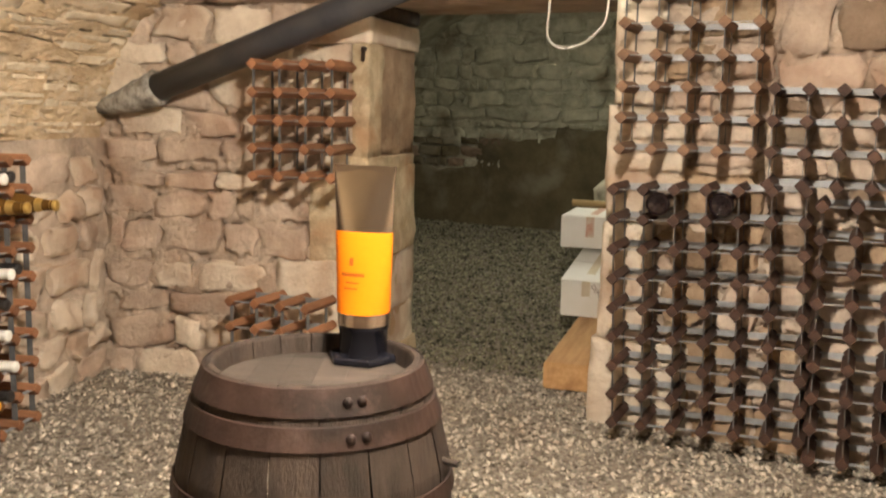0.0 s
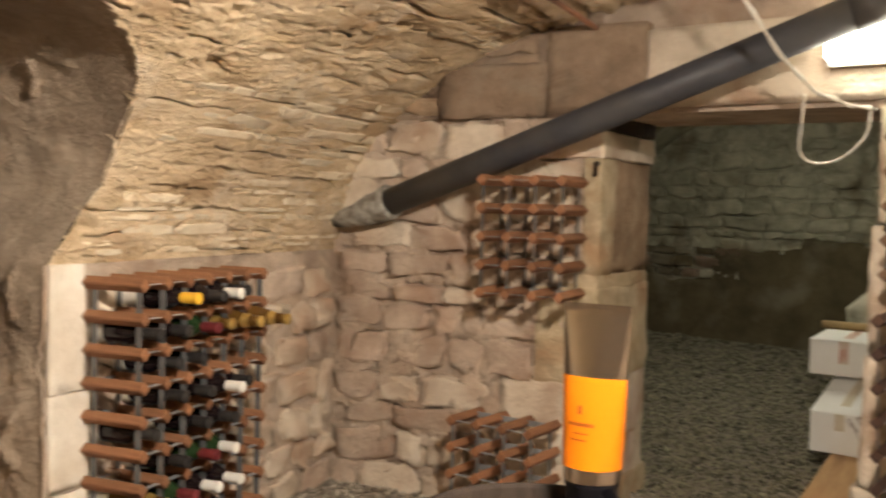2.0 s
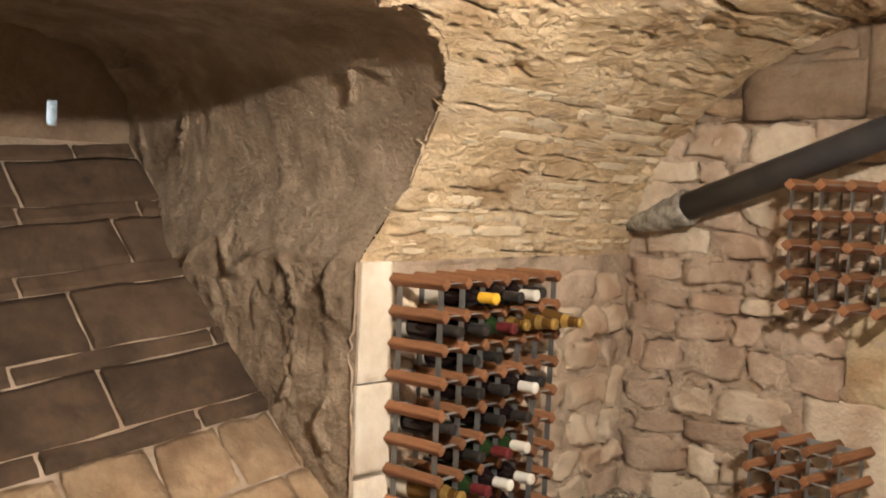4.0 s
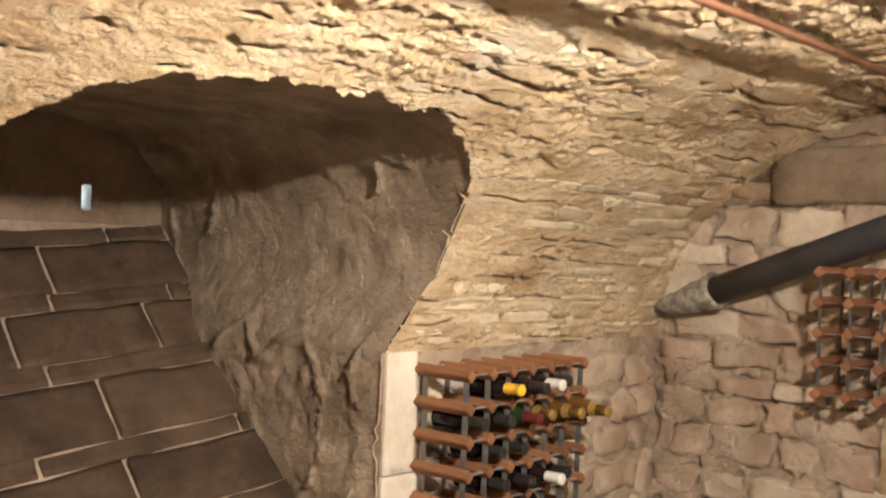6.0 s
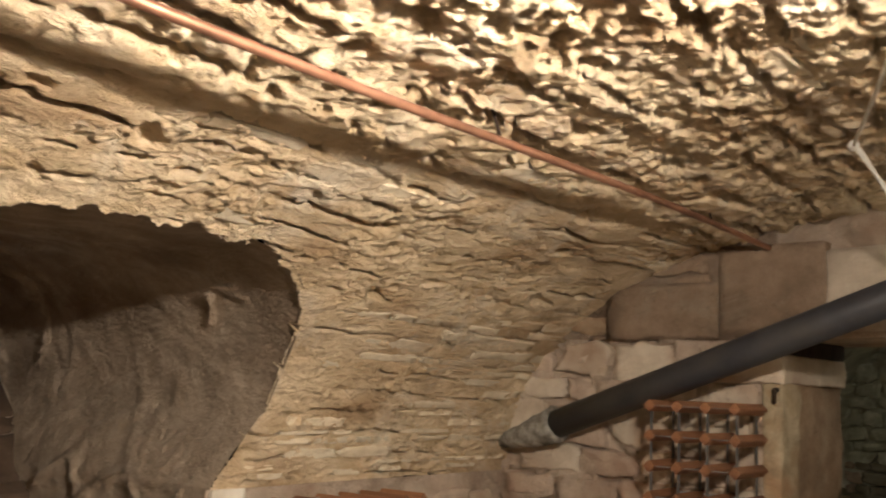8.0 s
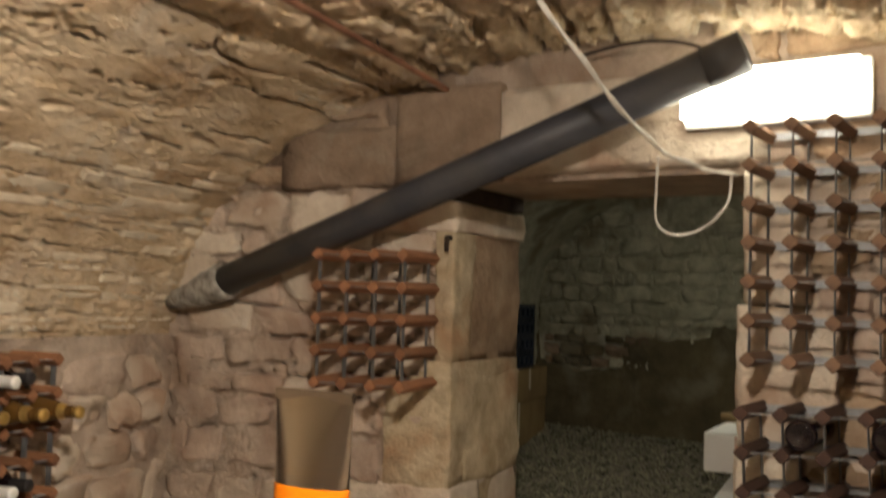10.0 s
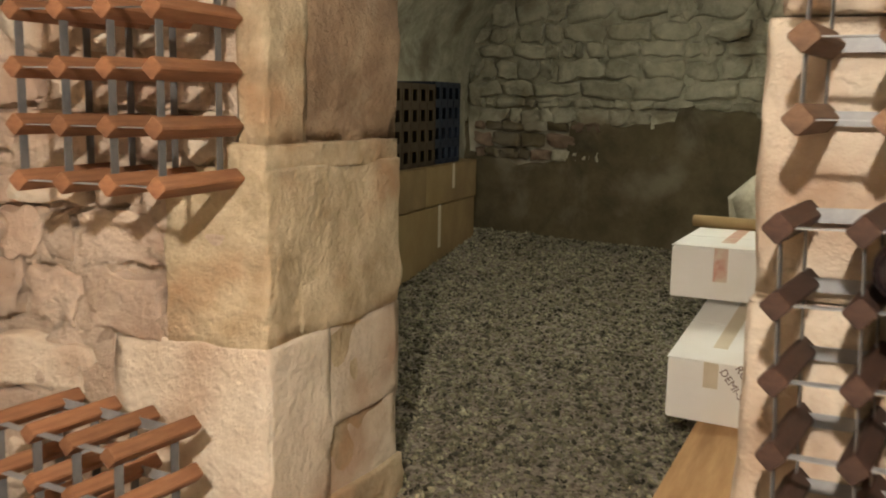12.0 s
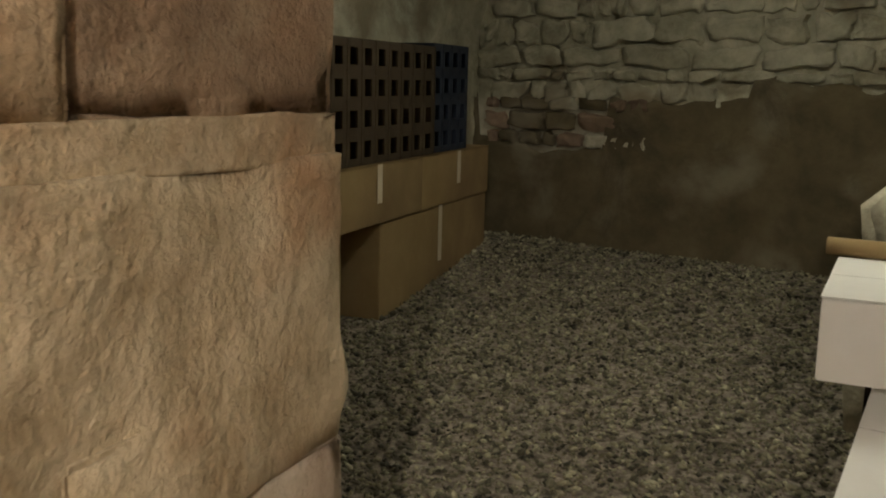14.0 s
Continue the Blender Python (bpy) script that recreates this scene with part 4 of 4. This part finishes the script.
loop = spline([Vector((0.735, -0.20, 1.47)), Vector((0.722, -0.17, 1.39)), Vector((0.708, -0.12, 1.305)), Vector((0.745, -0.08, 1.275)), Vector((0.815, -0.07, 1.29)), Vector((0.882, -0.07, 1.355)), Vector((0.895, -0.075, 1.43)), JAMB], 40)
part("loop", tube(loop, 0.0042, 8), CORD, cord_thing, smooth=True)

hook_thing = tagged(part("wall_hook", tube(spline([room(-0.005, 0.01, 1.277), room(-0.005, -0.03, 1.277), room(0.0, -0.045, 1.265), room(-0.002, -0.04, 1.243), room(-0.006, -0.03, 1.237)], 14), 0.008, 8), IRON, smooth=True), "rusty iron hook in the pier", "hook")


def bulkhead_lamp(m, w, h, d, diffuser, label):
    """A boxy lamp: housing at the back, glowing cover in front (towards -y)."""
    ob = tagged(empty("bulkhead_lamp", m), label, "lamp")
    part("housing", box(-w / 2 - 0.008, w / 2 + 0.008, -0.022, 0.0, -h / 2 - 0.008, h / 2 + 0.008, 0.004), LAMPBODY, ob)
    part("diffuser", box(-w / 2, w / 2, -d, -0.022, -h / 2, h / 2, 0.012), diffuser, ob, "glowing white cover", smooth=False)
    return ob


bulkhead_lamp(pose(1.005, -0.075, 1.635, 0, 0, -4), 0.46, 0.13, 0.085, DIFFUSER_WALL, "glowing white bulkhead lamp above the wine racks")
bulkhead_lamp(pose(lp.x, lp.y, lp.z - 0.005, 104, 0, 98), 0.17, 0.045, 0.065, DIFFUSER_VAULT, "glowing warm bulkhead lamp near the crown of the vault")
bulkhead_lamp(pose(0.15, 2.0, 1.893, 90, 0, 90), 0.40, 0.12, 0.08, DIFFUSER_FAR, "glowing bulkhead lamp on the vault of the far room")
tagged(part("lamp_cable", tube(spline([Vector((0.45, -0.06, 1.80)), Vector((0.6, -0.08, 1.815)), Vector((0.75, -0.09, 1.80)), Vector((0.9, -0.09, 1.74))], 20), 0.005, 8), IRON, smooth=True), "dark cable running to the wall lamp", "cable")

# ================= far room things =================
timber = tagged(part("timber_beam", box(0.0, 0.25, 0.0, 1.25, 0.0, 0.105, 0.006), PINE), "pale pine beam lying on the gravel", "timber")
timber.matrix_basis = pose(0.635, 0.27, 0.005, 0, 0, 4)


def printed(text, size, m, parent, material):
    cu = bpy.data.curves.new("printed_text", "FONT")
    cu.body, cu.size, cu.extrude = text, size, 0.0002
    cu.materials.append(material)
    ob = new("printed_text", cu)
    ob.parent = parent
    ob.matrix_basis = m
    return ob


def carton(m, w, d, h, material, label, tape_mat=TAPE, slump=0.0, group="cartons"):
    """A taped box, origin at the middle of its foot. slump lowers the front of its top."""
    ob = tagged(empty("carton", m), label, "cardboard box", group)
    bm = box(-w / 2, w / 2, -d / 2, d / 2, 0, h - 0.004, 0.003)
    for v in bm.verts:
        if v.co.z > h / 2 and v.co.y < 0:
            v.co.z -= slump
    part("body", bm, material, ob)
    for y0, y1 in ((-d / 2 - 0.002, -0.002), (0.002, d / 2 + 0.001)):
        fl = box(-w / 2 - 0.002, w / 2 + 0.002, y0, y1, h - 0.003, h, 0.0008)
        for v in fl.verts:
            v.co.z += -slump * max(0.0, min(1.0, 0.5 - v.co.y / d)) + 0.0015
        part("flap", fl, material, ob)
    tp = bmesh.new()
    row = []
    for y, z in ((-d / 2 - 0.0035, h * 0.35), (-d / 2 - 0.0035, h - slump), (0, h - slump * 0.5 + 0.003), (d / 2, h + 0.003)):
        row.append([tp.verts.new((x, y, z)) for x in (-0.02, 0.02)])
    for a, b in zip(row, row[1:]):
        tp.faces.new((a[0], a[1], b[1], b[0]))
    part("tape", tp, tape_mat, ob, "strip of packing tape")
    return ob


lower = carton(pose(0.619, 1.365, 0.112, 0, 0, -3), 0.243, 0.44, 0.285, CARD_WHITE, "white wine carton with brown print and sagging lid", slump=0.115)
printed("ROSE", 0.030, Matrix.Translation((0.062, -0.2225, 0.165)) @ Euler((radians(90), radians(52), 0)).to_matrix().to_4x4(), lower, PRINT)
printed("DEMI-SEC", 0.030, Matrix.Translation((0.022, -0.2225, 0.15)) @ Euler((radians(90), radians(52), 0)).to_matrix().to_4x4(), lower, PRINT)
upper = carton(pose(0.545, 1.655, 0.400, 0, 0, 3), 0.29, 0.46, 0.155, CARD_WHITE, "white carton with red printed tape on another carton", TAPE_RED)
strip = tagged(part("cardboard_roll", tube([Vector((0.36, 1.89, 0.577)), Vector((0.70, 1.88, 0.577))], 0.020, 12), CARD_BROWN, smooth=True), "brown cardboard roll on the white carton", "cardboard")
prop = tagged(part("timber_block", box(0.48, 0.72, 1.66, 1.86, 0.05, 0.398, 0.006), OAK), "dark timber block under the white carton", "timber")
bm = bmesh.new()
bmesh.ops.create_cube(bm, size=1)
bmesh.ops.subdivide_edges(bm, edges=bm.edges[:], cuts=7, use_grid_fill=True)
for v in bm.verts:
    x, y, z = v.co
    top = 1 - 0.35 * max(0, -x) * 2 - 0.1 * nz(x, 0, 1, 4)
    v.co = Vector((0.72 + x * 0.62 + 0.05 * nz(x, y, z, 2), 2.25 + y * 0.09 + z * 0.12, 0.06 + (z + 0.5) * 0.86 * top)) + Vector((nz(*v.co, 9), nz(*v.co, 8), nz(*v.co, 7))) * 0.012
tagged(part("stone_slab", bm, GREYSTONE, smooth=True), "rough grey stone slab leaning behind the cartons", "stone")


def bottle_crate(m, w, h, d, nx, nzz, label, plastic):
    """A plastic crate on its side: a face with rows of openings, sides and dividers."""
    ob = tagged(empty("bottle_crate", m), label, "crate", "bottle crates")
    t = 0.008
    px, pz = (w - t) / nx, (h - t) / nzz
    for i in range(nx + 1):
        part("divider", box(i * px, i * px + t, 0, d, 0, h, 0.0015), plastic, ob)
    for j in range(nzz + 1):
        part("shelf", box(0, w, 0.003, d, j * pz, j * pz + t), plastic, ob)
    for i in range(nx):
        for j in range(nzz):
            x, z = i * px + t, j * pz + t
            bm = bmesh.new()
            box(x, x + px - t, 0.002, 0.008, z, z + pz * 0.16, bm=bm)
            box(x, x + px * 0.16, 0.002, 0.008, z, z + pz - t, bm=bm)
            box(x + px * 0.68, x + px - t, 0.002, 0.008, z, z + pz - t, bm=bm)
            box(x, x + px - t, 0.002, 0.008, z + pz * 0.72, z + pz - t, bm=bm)
            part("cell_rim", bm, plastic, ob)
    part("bottom", box(0, w, d - 0.006, d, 0, h), plastic, ob)
    return ob




def stack(along, depth, z, lean=0.0):
    """Pose on the line of the stacked crates: metres along it and behind its front."""
    a = radians(97.5)
    return pose(-1.13 + along * math.cos(a) - depth * math.sin(a), 2.35 + along * math.sin(a) + depth * math.cos(a), z, 0, lean, 97.5)


bottle_crate(stack(-0.42, 0.0, 0.642), 0.955, 0.405, 0.26, 9, 4, "dark brown plastic bottle crate lying on its side", CRATE_BROWN)
bottle_crate(stack(0.545, 0.01, 0.642), 0.385, 0.42, 0.24, 4, 4, "dark blue plastic bottle crate on cartons", CRATE)
carton(stack(0.035, 0.155, 0.432), 0.78, 0.31, 0.205, CARD_BROWN, "brown cardboard box under a brown bottle crate")
carton(stack(0.825, 0.165, 0.432), 0.785, 0.32, 0.205, CARD_BROWN, "brown cardboard box under a blue bottle crate")
carton(stack(0.635, 0.16, 0.085), 1.14, 0.30, 0.345, CARD_BROWN, "long brown cardboard box standing on the gravel")
carton(stack(-0.22, 0.22, 0.04), 0.30, 0.26, 0.39, CARD_BROWN, "dim brown cardboard box supporting the stack")

# ================= stones of the walls, last =================
random.seed(5)
courses(wall_left, lambda v, z, o: room(U_LEFT + 0.004 + o, v, z), -1.27, -0.03, -0.03, 0.90, (0.075, 0.15), (0.12, 0.27), 0.026, [STONE, STONE_PALE, STONE_PALE], gap=0.014, rough=1.2)
courses(wall_left, lambda v, z, o: room(U_LEFT + 0.004 + o, v, z), -3.6, -2.58, -0.03, 0.90, (0.09, 0.16), (0.14, 0.30), 0.025, [STONE, STONE_PALE], gap=0.016, limit=60)
for z0, z1, edge in ((-0.03, 0.10, -0.42), (0.10, 0.485, -0.37), (0.485, 0.84, -0.225), (0.84, 1.30, -0.06), (1.30, 1.44, -0.245)):
    courses(wall_end, on_end, -1.07, edge, z0, z1, (0.07, 0.18), (0.09, 0.32), 0.010, [STONE, STONE_PALE, STONE_PALE, STONE], gap=0.008, rough=1.1)
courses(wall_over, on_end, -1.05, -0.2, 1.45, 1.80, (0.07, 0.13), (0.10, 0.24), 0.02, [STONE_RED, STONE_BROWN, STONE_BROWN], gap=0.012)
courses(wall_end_right, on_right, 1.10, 1.42, -0.03, 1.46, (0.10, 0.20), (0.16, 0.36), 0.013, [STONE, STONE_RED], gap=0.010)
# darker stone mix carries the shadow of the dense racks in its colour
courses(wall_end_right, on_right, 1.42, 2.35, -0.03, 1.46, (0.10, 0.20), (0.16, 0.36), 0.013, [STONE_RED, STONE_BROWN, STONE], gap=0.010)
courses(wall_over, on_right, 0.92, 2.35, 1.46, 1.85, (0.08, 0.15), (0.14, 0.32), 0.025, [STONE, STONE_RED], gap=0.012)


def vault_allow(lo, hi, b0, b1):
    z = Z0 + RISE * math.sin(max(b0, 0) / 1.3)
    z2 = Z0 + RISE * math.sin(min(b1 / 1.3, 1.5))
    return not any(in_niche(v, zz, 0.03) for v in (lo, hi, (lo + hi) / 2) for zz in (z, z2, (z + z2) / 2)) if b0 / 1.3 < 1.3 else True


random.seed(8)
courses(ceiling, lambda v, b, o: vault_point(v, b / 1.3, o + 0.016 * nz(v * 0.5, b, 75, 2.6)), -3.3, 0.0, 0.02, 2.6, (0.03, 0.075), (0.10, 0.34), 0.005, [VAULT_STONE], allow=lambda lo, hi, b0, b1: random.random() < (0.62 if b0 < 0.8 else 0.12) and vault_allow(lo, hi, b0, b1), gap=0.014, rough=0.9, limit=300)
random.seed(9)
courses(wall_far, lambda s, z, o: far_point(s, z, o), 0.25, 3.3, 0.84, 1.75, (0.055, 0.14), (0.08, 0.28), 0.014, [GREYSTONE], gap=0.010, rough=1.4)
courses(wall_far, lambda s, z, o: far_point(s, z, o + 0.012), 0.3, 1.15, 0.63, 0.86, (0.06, 0.11), (0.09, 0.2), 0.016, [STONE_BROWN, DAMP, DAMP, GREYSTONE], gap=0.010, rough=1.0)


# ---- loose gravel ----
def gravel(n, y0, y1, seed, material, label):
    rng = np.random.default_rng(seed)
    y = rng.uniform(y0, y1, n)
    x = rng.uniform(-1.35, 2.3, n)
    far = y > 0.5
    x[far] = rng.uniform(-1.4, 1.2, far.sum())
    z = np.array([fz(a, b) for a, b in zip(x, y)])
    size = rng.gamma(5.0, 0.0013, n).clip(0.003, 0.014)
    base = np.array([(1, 0, 0), (0, 1, 0), (-1, 0, 0), (0, -1, 0), (0, 0, 0.6), (0, 0, -0.6)])
    pts = base[None] * rng.uniform(0.65, 1.25, (n, 6, 1)) * size[:, None, None]
    pts[..., 0] *= rng.uniform(0.9, 1.6, (n, 1))
    a, b = rng.uniform(0, math.tau, n), rng.normal(0, 0.5, n)
    ca, sa, cb, sb = np.cos(a)[:, None], np.sin(a)[:, None], np.cos(b)[:, None], np.sin(b)[:, None]
    px, py, pz = pts[..., 0] * cb + pts[..., 2] * sb, pts[..., 1], -pts[..., 0] * sb + pts[..., 2] * cb
    out = np.stack([px * ca - py * sa + x[:, None], px * sa + py * ca + y[:, None], pz + z[:, None] + size[:, None] * 0.25], -1)
    tri = np.array([(0, 1, 4), (1, 2, 4), (2, 3, 4), (3, 0, 4), (1, 0, 5), (2, 1, 5), (3, 2, 5), (0, 3, 5)])
    faces = (tri[None] + 6 * np.arange(n)[:, None, None]).reshape(-1)
    me = bpy.data.meshes.new("gravel")
    me.vertices.add(6 * n)
    me.vertices.foreach_set("co", out.reshape(-1).astype(np.float32))
    me.loops.add(len(faces))
    me.loops.foreach_set("vertex_index", faces.astype(np.int32))
    me.polygons.add(8 * n)
    me.polygons.foreach_set("loop_start", np.arange(0, 24 * n, 3, dtype=np.int32))
    me.update(calc_edges=True)
    me.materials.append(material)
    tagged(new("gravel", me), label, "gravel", kind="stuff")


gravel(34000, -2.3, 0.42, 4, PEBBLE, "loose pale and dark gravel stones")
# darker stones past the doorway: part damp, part weaker light painted in
gravel(46000, 0.42, 3.95, 6, PEBBLE_DAMP_DIM, "damp olive gravel stones of the far room, darkened for its weaker light")
